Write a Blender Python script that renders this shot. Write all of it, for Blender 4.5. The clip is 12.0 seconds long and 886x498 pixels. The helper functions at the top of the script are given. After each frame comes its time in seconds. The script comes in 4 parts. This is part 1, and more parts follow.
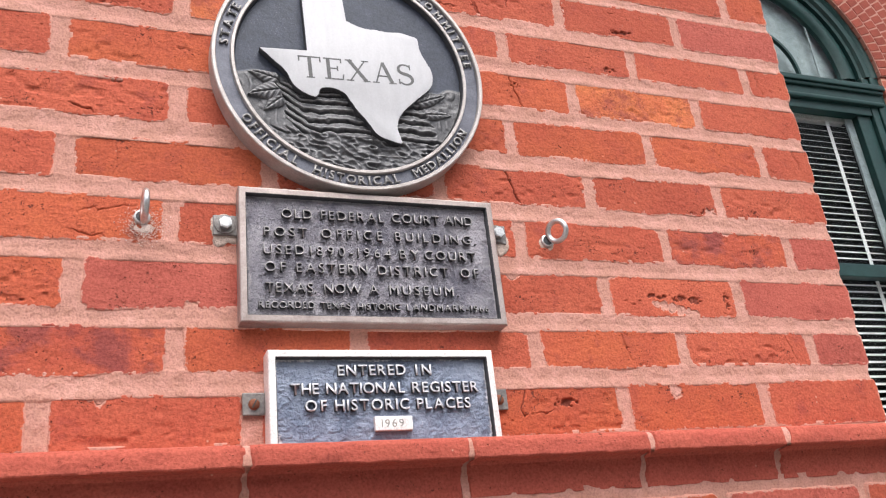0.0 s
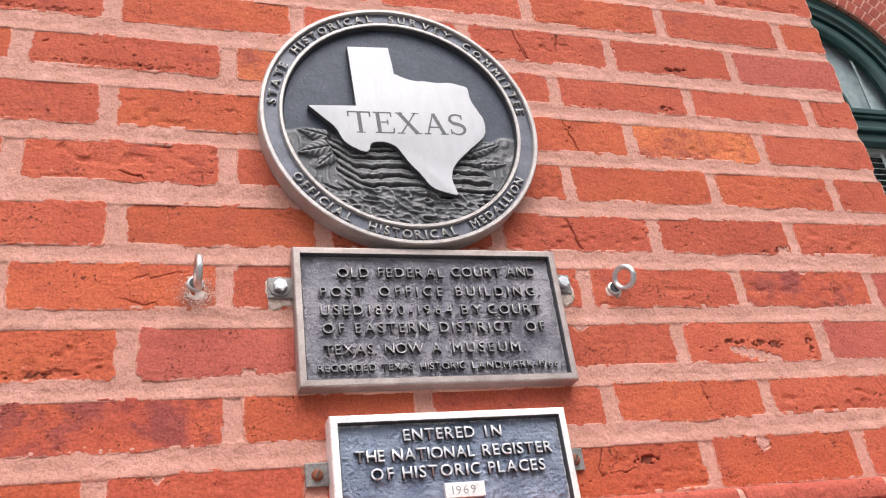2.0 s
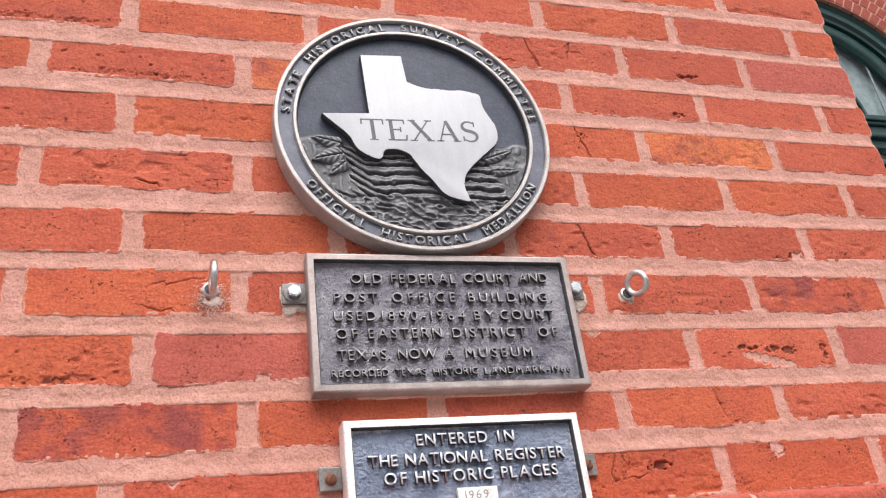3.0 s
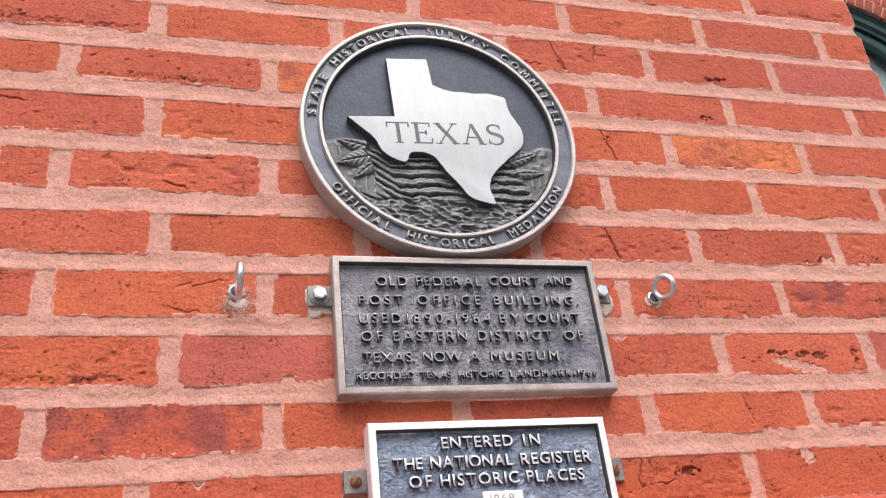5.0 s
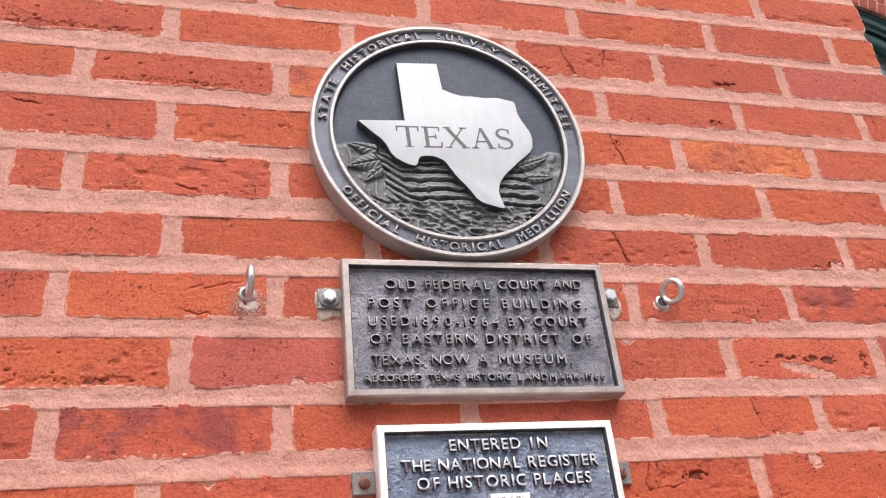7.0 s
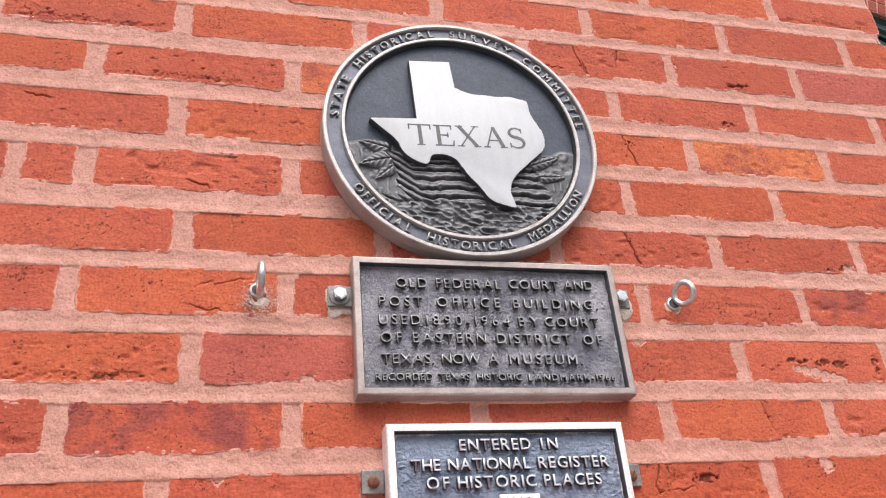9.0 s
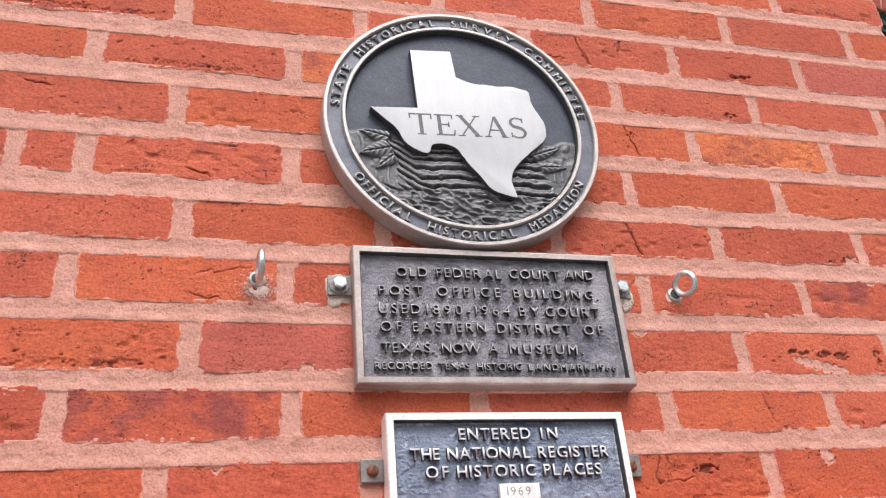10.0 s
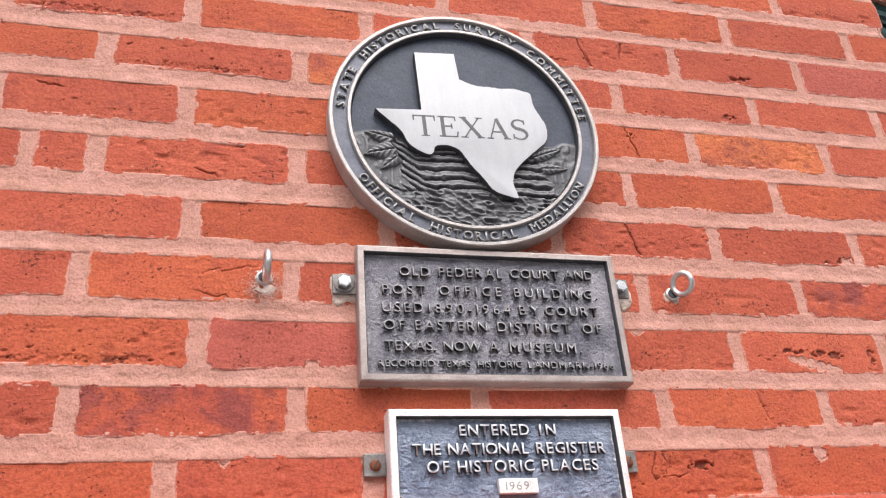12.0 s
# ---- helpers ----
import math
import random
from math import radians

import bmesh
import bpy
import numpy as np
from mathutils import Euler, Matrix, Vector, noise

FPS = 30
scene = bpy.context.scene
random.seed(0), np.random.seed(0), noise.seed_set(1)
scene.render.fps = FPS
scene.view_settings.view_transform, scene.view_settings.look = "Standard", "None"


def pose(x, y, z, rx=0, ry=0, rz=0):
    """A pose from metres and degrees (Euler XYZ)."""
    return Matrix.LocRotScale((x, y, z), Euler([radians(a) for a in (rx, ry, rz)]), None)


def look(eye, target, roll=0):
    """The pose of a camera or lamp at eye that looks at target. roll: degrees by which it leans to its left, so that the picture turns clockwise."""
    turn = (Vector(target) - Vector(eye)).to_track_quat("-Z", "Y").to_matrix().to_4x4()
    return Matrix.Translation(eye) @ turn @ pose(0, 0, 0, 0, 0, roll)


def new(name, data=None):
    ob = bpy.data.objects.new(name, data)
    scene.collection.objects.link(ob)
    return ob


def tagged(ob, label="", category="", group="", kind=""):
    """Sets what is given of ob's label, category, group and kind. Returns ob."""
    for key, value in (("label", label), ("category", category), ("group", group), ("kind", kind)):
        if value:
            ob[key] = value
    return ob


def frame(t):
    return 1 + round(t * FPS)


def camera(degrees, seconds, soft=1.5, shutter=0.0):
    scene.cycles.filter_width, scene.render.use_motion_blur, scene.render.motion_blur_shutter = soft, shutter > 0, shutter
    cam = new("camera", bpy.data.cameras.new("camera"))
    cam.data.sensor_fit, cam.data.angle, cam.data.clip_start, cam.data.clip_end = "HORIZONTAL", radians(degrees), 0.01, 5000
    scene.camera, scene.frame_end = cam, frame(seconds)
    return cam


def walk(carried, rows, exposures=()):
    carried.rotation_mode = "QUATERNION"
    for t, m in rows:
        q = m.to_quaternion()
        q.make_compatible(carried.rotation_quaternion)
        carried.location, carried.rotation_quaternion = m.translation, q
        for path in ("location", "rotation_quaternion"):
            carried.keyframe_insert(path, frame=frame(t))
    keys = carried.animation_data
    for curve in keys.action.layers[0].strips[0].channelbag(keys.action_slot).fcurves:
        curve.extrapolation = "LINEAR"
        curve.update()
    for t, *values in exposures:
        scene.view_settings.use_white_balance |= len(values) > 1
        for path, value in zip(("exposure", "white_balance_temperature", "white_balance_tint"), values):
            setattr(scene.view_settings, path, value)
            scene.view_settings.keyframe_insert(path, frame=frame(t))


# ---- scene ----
cam = camera(53.3, 12.0, soft=1.15)
EXPOSURE = 0.98
PATH = [
    (0, (0.207, -0.95, 1.522), (0.914, 0.752, 2.298), -6.5),
    (0.5, (0.21, -0.923, 1.532), (0.902, 0.761, 2.359), -7.3),
    (1, (0.206, -0.924, 1.537), (0.865, 0.758, 2.395), -7.9),
    (1.5, (0.206, -0.914, 1.537), (0.829, 0.768, 2.421), -8.1),
    (2, (0.208, -0.906, 1.54), (0.808, 0.775, 2.442), -8.1),
    (2.5, (0.207, -0.904, 1.536), (0.793, 0.776, 2.449), -8.0),
    (3, (0.208, -0.91, 1.534), (0.777, 0.77, 2.458), -7.8),
    (5, (0.208, -0.904, 1.53), (0.723, 0.78, 2.476), -6.9),
    (5.5, (0.21, -0.908, 1.532), (0.71, 0.779, 2.482), -6.6),
    (6, (0.209, -0.906, 1.53), (0.709, 0.781, 2.482), -6.6),
    (6.5, (0.206, -0.905, 1.531), (0.707, 0.781, 2.483), -6.5),
    (7, (0.208, -0.911, 1.528), (0.7, 0.777, 2.481), -6.3),
    (9, (0.201, -0.904, 1.529), (0.684, 0.785, 2.484), -5.5),
    (9.5, (0.202, -0.899, 1.528), (0.685, 0.792, 2.48), -5.4),
    (10, (0.204, -0.898, 1.524), (0.683, 0.797, 2.471), -5.2),
    (10.5, (0.207, -0.898, 1.517), (0.682, 0.801, 2.459), -5.0),
    (11, (0.208, -0.898, 1.516), (0.687, 0.804, 2.45), -4.9),
    (11.5, (0.205, -0.908, 1.518), (0.683, 0.798, 2.447), -4.9),
    (12, (0.201, -0.924, 1.522), (0.67, 0.784, 2.452), -4.7),
]
walk(cam, [(t, look(eye, target, roll)) for t, eye, target, roll in PATH], exposures=[(0.0, EXPOSURE), (12.0, EXPOSURE)])

# ---- light: a bright overcast sky over an open street ----
world = bpy.data.worlds.new("sky")
scene.world = world
world.use_nodes = True
wn = world.node_tree.nodes
sky = wn.new("ShaderNodeTexSky")
sky.sky_type = "NISHITA"
sky.sun_disc = False
sky.sun_elevation, sky.sun_rotation = radians(58), radians(200)
sky.dust_density, sky.air_density = 4.0, 1.0
haze = wn.new("ShaderNodeHueSaturation")
haze.inputs["Saturation"].default_value = 0.35
wn["Background"].inputs["Strength"].default_value = 0.13
world.node_tree.links.new(sky.outputs[0], haze.inputs["Color"])
world.node_tree.links.new(haze.outputs[0], wn["Background"].inputs["Color"])
sun = new("sun", bpy.data.lights.new("sun", "SUN"))
sun.data.energy, sun.data.angle, sun.data.color = 1.5, radians(35), (1.0, 0.96, 0.9)
sun.matrix_world = look((1.2, -3.0, 5.2), (0, 0, 0))


# ---- materials ----
def material(name, rough=0.8, metal=0.0):
    m = bpy.data.materials.new(name)
    m.use_nodes = True
    nt = m.node_tree
    b = nt.nodes["Principled BSDF"]
    b.inputs["Roughness"].default_value, b.inputs["Metallic"].default_value = rough, metal
    return m, nt, b


def node(nt, kind, **inputs):
    n = nt.nodes.new("ShaderNode" + kind)
    for key, value in inputs.items():
        n.inputs[key].default_value = value
    return n


def place(nt, offset=True):
    """Object coordinates, shifted from object to object so that no two repeats look alike."""
    co = node(nt, "TexCoord")
    if not offset:
        return co.outputs["Object"]
    info = node(nt, "ObjectInfo")
    add = node(nt, "VectorMath")
    add.operation = "MULTIPLY_ADD"
    nt.links.new(info.outputs["Random"], add.inputs[0])
    add.inputs[1].default_value = (37.0, 11.0, 53.0)
    nt.links.new(co.outputs["Object"], add.inputs[2])
    return add.outputs[0]


def grain(nt, vec, scale, detail=4.0, rough=0.6, squash=None):
    if squash:
        mp = node(nt, "Mapping")
        mp.inputs["Scale"].default_value = squash
        nt.links.new(vec, mp.inputs["Vector"])
        vec = mp.outputs[0]
    n = node(nt, "TexNoise", Scale=scale, Detail=detail, Roughness=rough)
    nt.links.new(vec, n.inputs["Vector"])
    return n.outputs["Fac"]


def ramp(nt, fac, *stops):
    r = node(nt, "ValToRGB")
    els = r.color_ramp.elements
    while len(els) < len(stops):
        els.new(0.5)
    for e, (p, c) in zip(els, stops):
        e.position, e.color = p, (*c, 1) if len(c) == 3 else c
    nt.links.new(fac, r.inputs["Fac"])
    return r.outputs["Color"]


def mix(nt, fac, a, b, how="MIX"):
    m = nt.nodes.new("ShaderNodeMix")
    m.data_type, m.blend_type = "RGBA", how
    for sock, v in ((m.inputs["Factor"], fac), (m.inputs["A"], a), (m.inputs["B"], b)):
        if isinstance(v, bpy.types.NodeSocket):
            nt.links.new(v, sock)
        elif isinstance(v, (int, float)):
            sock.default_value = v
        else:
            sock.default_value = (*v, 1)
    return m.outputs["Result"]


def bump(nt, b, height, strength, distance, before=None):
    n = node(nt, "Bump", Strength=strength, Distance=distance)
    nt.links.new(height, n.inputs["Height"])
    if before:
        nt.links.new(before, n.inputs["Normal"])
    nt.links.new(n.outputs[0], b.inputs["Normal"])
    return n.outputs[0]


BLACK, WHITE = (0, 0, 0), (1, 1, 1)


def math_node(nt, how, a, b=0.0, c=0.0):
    n = nt.nodes.new("ShaderNodeMath")
    n.operation = how
    for sock, v in zip(n.inputs, (a, b, c)):
        if isinstance(v, bpy.types.NodeSocket):
            nt.links.new(v, sock)
        else:
            sock.default_value = v
    return n.outputs[0]


def brick_material(name, main, second, stain, stain_amount, smeared=True):
    """Fired clay: clouded colour, crisp dark pits in clusters, grain, darker colour in its hollows and mortar smeared
    over its edges.
    """
    m, nt, b = material(name, 0.88)
    b.inputs["Specular IOR Level"].default_value = 0.25
    v = place(nt)
    cloud = grain(nt, v, 13, 5, 0.62, (1, 1, 1.15))
    col = mix(nt, ramp(nt, cloud, (0.36, BLACK), (0.66, WHITE)), main, second)
    info = node(nt, "ObjectInfo")
    tone = ramp(nt, info.outputs["Random"], (0.0, (0.92, 0.85, 0.87)), (0.5, (1.03, 0.975, 1.0)), (1.0, (1.12, 1.08, 1.09)))
    col = mix(nt, 1.0, col, tone, "MULTIPLY")
    dirt = grain(nt, v, 19, 6, 0.72, (1, 1, 1.1))
    col = mix(nt, ramp(nt, dirt, (0.58 - stain_amount, BLACK), (0.70 - stain_amount, (0.75, 0.75, 0.75))), col, stain)
    speck = grain(nt, v, 330, 2, 0.55)
    fine = mix(nt, 1.0, col, ramp(nt, speck, (0.28, (0.74, 0.71, 0.71)), (0.5, WHITE), (0.75, (1.20, 1.24, 1.26))), "MULTIPLY")
    # pits: crisp, of many sizes, crowded in some places and missing in others
    warp = node(nt, "TexNoise", Scale=110.0, Detail=3.0)
    nt.links.new(v, warp.inputs["Vector"])
    bent = node(nt, "VectorMath")
    bent.operation = "MULTIPLY_ADD"
    bent.inputs[1].default_value = (0.010, 0.010, 0.010)
    nt.links.new(warp.outputs["Color"], bent.inputs[0])
    nt.links.new(v, bent.inputs[2])
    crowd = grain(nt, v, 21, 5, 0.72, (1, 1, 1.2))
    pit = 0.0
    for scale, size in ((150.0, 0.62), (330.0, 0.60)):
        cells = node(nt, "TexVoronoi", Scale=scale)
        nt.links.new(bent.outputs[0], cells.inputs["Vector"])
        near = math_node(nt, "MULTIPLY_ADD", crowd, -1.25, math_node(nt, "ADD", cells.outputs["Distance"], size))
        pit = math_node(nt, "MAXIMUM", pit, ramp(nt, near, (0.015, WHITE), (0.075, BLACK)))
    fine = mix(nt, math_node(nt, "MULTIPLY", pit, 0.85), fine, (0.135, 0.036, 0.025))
    pale = node(nt, "TexVoronoi", Scale=60.0)
    nt.links.new(v, pale.inputs["Vector"])
    gate = grain(nt, v, 19, 2, 0.5)
    fleck = mix(nt, 1.0, ramp(nt, pale.outputs["Distance"], (0.05, WHITE), (0.10, BLACK)), ramp(nt, gate, (0.58, BLACK), (0.64, (0.7, 0.7, 0.7))), "MULTIPLY")
    fine = mix(nt, fleck, fine, (0.60, 0.34, 0.25))
    n0 = bump(nt, b, grain(nt, v, 34, 8, 0.72, (1, 1, 1.3)), 0.32, 0.004)
    n1 = bump(nt, b, grain(nt, v, 150, 3, 0.6, (1, 1, 1.3)), 0.55, 0.0024, n0)
    n2 = bump(nt, b, speck, 0.5, 0.0012, n1)
    bump(nt, b, math_node(nt, "SUBTRACT", 1.0, pit), 1.0, 0.0030, n2)
    if smeared:
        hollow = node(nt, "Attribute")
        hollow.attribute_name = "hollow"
        # colour darkens with the depth of the hollow
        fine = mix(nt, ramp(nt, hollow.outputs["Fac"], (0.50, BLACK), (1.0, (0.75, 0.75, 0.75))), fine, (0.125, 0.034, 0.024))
        edge = node(nt, "Attribute")
        edge.attribute_name = "edge"
        crumbs = math_node(nt, "MULTIPLY_ADD", speck, 0.0060, -0.0030)
        lumps = math_node(nt, "MULTIPLY_ADD", grain(nt, v, 75, 4, 0.7), 0.0120, -0.0063)
        rim = math_node(nt, "ADD", edge.outputs["Fac"], math_node(nt, "ADD", crumbs, lumps))
        over = node(nt, "MapRange")
        for key, value in (("From Min", 0.0012), ("From Max", 0.0004), ("To Min", 0.0), ("To Max", 0.92)):
            over.inputs[key].default_value = value
        nt.links.new(rim, over.inputs["Value"])
        lime = mix(nt, 1.0, (0.580, 0.290, 0.234), ramp(nt, speck, (0.28, (0.76, 0.72, 0.70)), (0.5, WHITE), (0.75, (1.16, 1.16, 1.16))), "MULTIPLY")
        fine = mix(nt, over.outputs[0], fine, lime)
    nt.links.new(fine, b.inputs["Base Color"])
    return m


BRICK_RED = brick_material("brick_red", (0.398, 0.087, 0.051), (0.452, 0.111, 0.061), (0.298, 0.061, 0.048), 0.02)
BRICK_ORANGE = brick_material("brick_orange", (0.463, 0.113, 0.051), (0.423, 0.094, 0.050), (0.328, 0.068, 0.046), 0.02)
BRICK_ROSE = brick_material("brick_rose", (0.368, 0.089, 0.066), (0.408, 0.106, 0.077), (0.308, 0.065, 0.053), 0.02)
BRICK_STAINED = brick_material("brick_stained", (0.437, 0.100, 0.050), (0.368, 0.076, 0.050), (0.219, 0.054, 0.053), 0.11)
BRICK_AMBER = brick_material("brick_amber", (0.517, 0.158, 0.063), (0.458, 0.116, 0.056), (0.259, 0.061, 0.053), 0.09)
BRICK_MOULDED = brick_material("brick_moulded", (0.359, 0.079, 0.055), (0.398, 0.095, 0.063), (0.289, 0.061, 0.046), 0.0, False)
BRICK_DEEP = brick_material("brick_deep", (0.236, 0.054, 0.036), (0.269, 0.063, 0.042), (0.190, 0.043, 0.032), 0.0, False)

MORTAR, nt, b = material("mortar", 0.92)
v = place(nt, False)
c = mix(nt, ramp(nt, grain(nt, v, 9, 5, 0.6), (0.35, BLACK), (0.7, WHITE)), (0.522, 0.250, 0.204), (0.600, 0.318, 0.268))
c = mix(nt, ramp(nt, grain(nt, v, 38, 5, 0.7), (0.42, (0.85, 0.85, 0.85)), (0.62, BLACK)), c, (0.465, 0.230, 0.178))
sand = grain(nt, v, 400, 2, 0.55)
c = mix(nt, 1.0, c, ramp(nt, sand, (0.28, (0.78, 0.75, 0.73)), (0.5, WHITE), (0.75, (1.13, 1.13, 1.13))), "MULTIPLY")
nt.links.new(c, b.inputs["Base Color"])
n1 = bump(nt, b, sand, 0.6, 0.0017)
bump(nt, b, grain(nt, v, 110, 3, 0.55), 0.18, 0.003, n1)

# darker than the plaque wall's mortar, for the set-back arch
MORTAR_DARKER, nt, b = material("mortar_darker", 0.92)
v = place(nt, False)
c = mix(nt, ramp(nt, grain(nt, v, 6, 5, 0.65), (0.35, BLACK), (0.7, WHITE)), (0.36, 0.165, 0.125), (0.45, 0.225, 0.180))
nt.links.new(c, b.inputs["Base Color"])
bump(nt, b, grain(nt, v, 120, 4), 0.5, 0.003)

FAR_BRICK, nt, b = material("far_brickwork", 0.9)
v = place(nt, False)
mp = node(nt, "Mapping")
mp.inputs["Rotation"].default_value = (radians(90), 0, 0)
nt.links.new(v, mp.inputs["Vector"])
bt = node(nt, "TexBrick", Scale=1.0)
bt.inputs["Color1"].default_value, bt.inputs["Color2"].default_value = (0.33, 0.078, 0.048, 1), (0.26, 0.062, 0.042, 1)
bt.inputs["Mortar"].default_value = (0.50, 0.26, 0.19, 1)
bt.inputs["Brick Width"].default_value, bt.inputs["Row Height"].default_value, bt.inputs["Mortar Size"].default_value = 0.222, 0.078, 0.008
nt.links.new(mp.outputs[0], bt.inputs["Vector"])
c = mix(nt, 1.0, bt.outputs["Color"], ramp(nt, grain(nt, v, 14, 5), (0.3, (0.75, 0.75, 0.75)), (0.7, (1.15, 1.15, 1.15))), "MULTIPLY")
nt.links.new(c, b.inputs["Base Color"])
bump(nt, b, grain(nt, v, 90, 4), 0.4, 0.004)


def metal_material(name, low, high, rough, metal, scale=160.0, relief=0.5, depth=0.0015, streak=None, mottle=0.22):
    m, nt, b = material(name, rough, metal)
    v = place(nt, False)
    f = grain(nt, v, scale * 0.22, 6, 0.7, streak)
    c = mix(nt, ramp(nt, f, (0.34, BLACK), (0.68, WHITE)), low, high)
    g = grain(nt, v, scale * 2.5, 3, 0.7)
    c = mix(nt, 1.0, c, ramp(nt, g, (0.3, (1 - mottle,) * 3), (0.7, (1 + mottle,) * 3)), "MULTIPLY")
    nt.links.new(c, b.inputs["Base Color"])
    r = node(nt, "MapRange")
    r.inputs["To Min"].default_value, r.inputs["To Max"].default_value = rough - 0.1, rough + 0.15
    nt.links.new(f, r.inputs["Value"])
    nt.links.new(r.outputs[0], b.inputs["Roughness"])
    n1 = bump(nt, b, grain(nt, v, scale, 5, 0.65), relief, depth)
    bump(nt, b, g, relief * 0.5, depth * 0.4, n1)
    return m


def leather_material(name, low, high, rim, depth, wear):
    """Cast field with a wrinkled, leathery texture and pale wear on its ridges."""
    m, nt, b = material(name, 0.33, 0.5)
    v = place(nt, False)
    warp = node(nt, "TexNoise", Scale=60.0, Detail=3.0)
    nt.links.new(v, warp.inputs["Vector"])
    add = node(nt, "VectorMath")
    add.operation = "MULTIPLY_ADD"
    add.inputs[1].default_value = (0.012, 0.012, 0.012)
    nt.links.new(warp.outputs["Color"], add.inputs[0])
    nt.links.new(v, add.inputs[2])
    vor = node(nt, "TexVoronoi", Scale=170.0)
    vor.feature = "DISTANCE_TO_EDGE"
    nt.links.new(add.outputs[0], vor.inputs["Vector"])
    wr = grain(nt, add.outputs[0], 190, 5, 0.72)
    # paler clouds: worn patches, with the field's sheen put into the colour too
    cloud = grain(nt, v, 16, 6, 0.68)
    c = mix(nt, ramp(nt, cloud, (0.36, BLACK), (0.64, WHITE)), low, high)
    c = mix(nt, ramp(nt, wr, (0.60, BLACK), (0.80, (0.6, 0.6, 0.6))), c, rim)
    spots = grain(nt, v, 70, 4, 0.75)
    c = mix(nt, ramp(nt, spots, (0.72, BLACK), (0.78, (0.7, 0.7, 0.7))), c, rim)
    border = node(nt, "Attribute")
    border.attribute_name = "border"
    worn = math_node(nt, "MULTIPLY_ADD", grain(nt, v, 230, 4, 0.75), 0.9, math_node(nt, "MULTIPLY_ADD", border.outputs["Fac"], -65.0, grain(nt, v, 30, 3, 0.6)))
    c = mix(nt, math_node(nt, "MULTIPLY", ramp(nt, worn, (0.76, BLACK), (0.92, WHITE)), wear), c, rim)
    nt.links.new(c, b.inputs["Base Color"])
    n1 = bump(nt, b, ramp(nt, vor.outputs["Distance"], (0.0, BLACK), (0.10, WHITE)), 0.4, 0.0009)
    bump(nt, b, wr, 1.0, depth, n1)
    return m


CAST_PALE = metal_material("cast_pale_edge", (0.37, 0.335, 0.328), (0.50, 0.462, 0.455), 0.48, 0.45, mottle=0.14)
CAST_BROWN = metal_material("cast_weathered_edge", (0.31, 0.252, 0.240), (0.45, 0.385, 0.372), 0.45, 0.55, mottle=0.15)
CAST_WHITE = metal_material("cast_white_edge", (0.76, 0.72, 0.72), (0.88, 0.85, 0.85), 0.45, 0.25)
BAND_GREY = metal_material("medallion_grey", (0.076, 0.080, 0.104), (0.138, 0.142, 0.178), 0.46, 0.45, 200.0, 0.3)
RELIEF_GREY = metal_material("relief_grey", (0.036, 0.043, 0.064), (0.064, 0.073, 0.104), 0.50, 0.15, 150.0, 0.45)
RELIEF_WORN = metal_material("relief_worn", (0.050, 0.051, 0.060), (0.118, 0.117, 0.126), 0.48, 0.40, 220.0, 0.6)
RELIEF_GREY.node_tree.nodes["Principled BSDF"].inputs["Specular IOR Level"].default_value = 0.3
nt = RELIEF_GREY.node_tree                        # fine pale spatter, thick in places
spot = node(nt, "TexVoronoi", Scale=420.0)
nt.links.new(place(nt, False), spot.inputs["Vector"])
thick = ramp(nt, grain(nt, place(nt, False), 17, 3), (0.48, BLACK), (0.66, (0.8, 0.8, 0.8)))
base = nt.nodes["Principled BSDF"].inputs["Base Color"]
spatter = mix(nt, 1.0, ramp(nt, spot.outputs["Distance"], (0.10, WHITE), (0.20, BLACK)), thick, "MULTIPLY")
nt.links.new(mix(nt, spatter, base.links[0].from_socket, (0.34, 0.35, 0.38)), base)
nt = RELIEF_WORN.node_tree
worn = node(nt, "NewGeometry")
base = nt.nodes["Principled BSDF"].inputs["Base Color"]
nt.links.new(mix(nt, ramp(nt, worn.outputs["Pointiness"], (0.50, BLACK), (0.55, (0.9, 0.9, 0.9))), base.links[0].from_socket, (0.27, 0.268, 0.28)), base)
SILVER = metal_material("brushed_silver", (0.465, 0.466, 0.500), (0.515, 0.516, 0.550), 0.60, 0.12, 190.0, 0.06, 0.0005, (2.5, 1, 0.5), 0.05)
LETTER_WORN = metal_material("letter_worn", (0.28, 0.268, 0.28), (0.44, 0.422, 0.43), 0.45, 0.4)
LETTER_BAND = metal_material("letter_band", (0.20, 0.195, 0.20), (0.40, 0.385, 0.385), 0.5, 0.5)
LETTER_PALE = metal_material("letter_pale", (0.52, 0.53, 0.58), (0.76, 0.75, 0.79), 0.5, 0.2)
# dark colour that paints shade on letter sides, steps and the bolt bore
SIDE_SHADOW = metal_material("side_shadow", (0.038, 0.038, 0.044), (0.072, 0.072, 0.080), 0.55, 0.2)
ENGRAVED = metal_material("engraved_dark", (0.10, 0.10, 0.106), (0.15, 0.15, 0.156), 0.7, 0.1)
ENGRAVED_FAINT = metal_material("engraved_faint", (0.24, 0.23, 0.22), (0.34, 0.32, 0.31), 0.7, 0.1)
FIELD_DARK = leather_material("plaque_field_dark", (0.180, 0.174, 0.218), (0.42, 0.40, 0.45), (0.80, 0.75, 0.79), 0.0058, 0.35)
FIELD_BLUE = leather_material("plaque_field_blue", (0.160, 0.196, 0.285), (0.310, 0.350, 0.455), (0.74, 0.74, 0.78), 0.0032, 1.0)
ZINC = metal_material("zinc_steel", (0.50, 0.50, 0.51), (0.72, 0.72, 0.73), 0.32, 0.9, 200.0, 0.15)
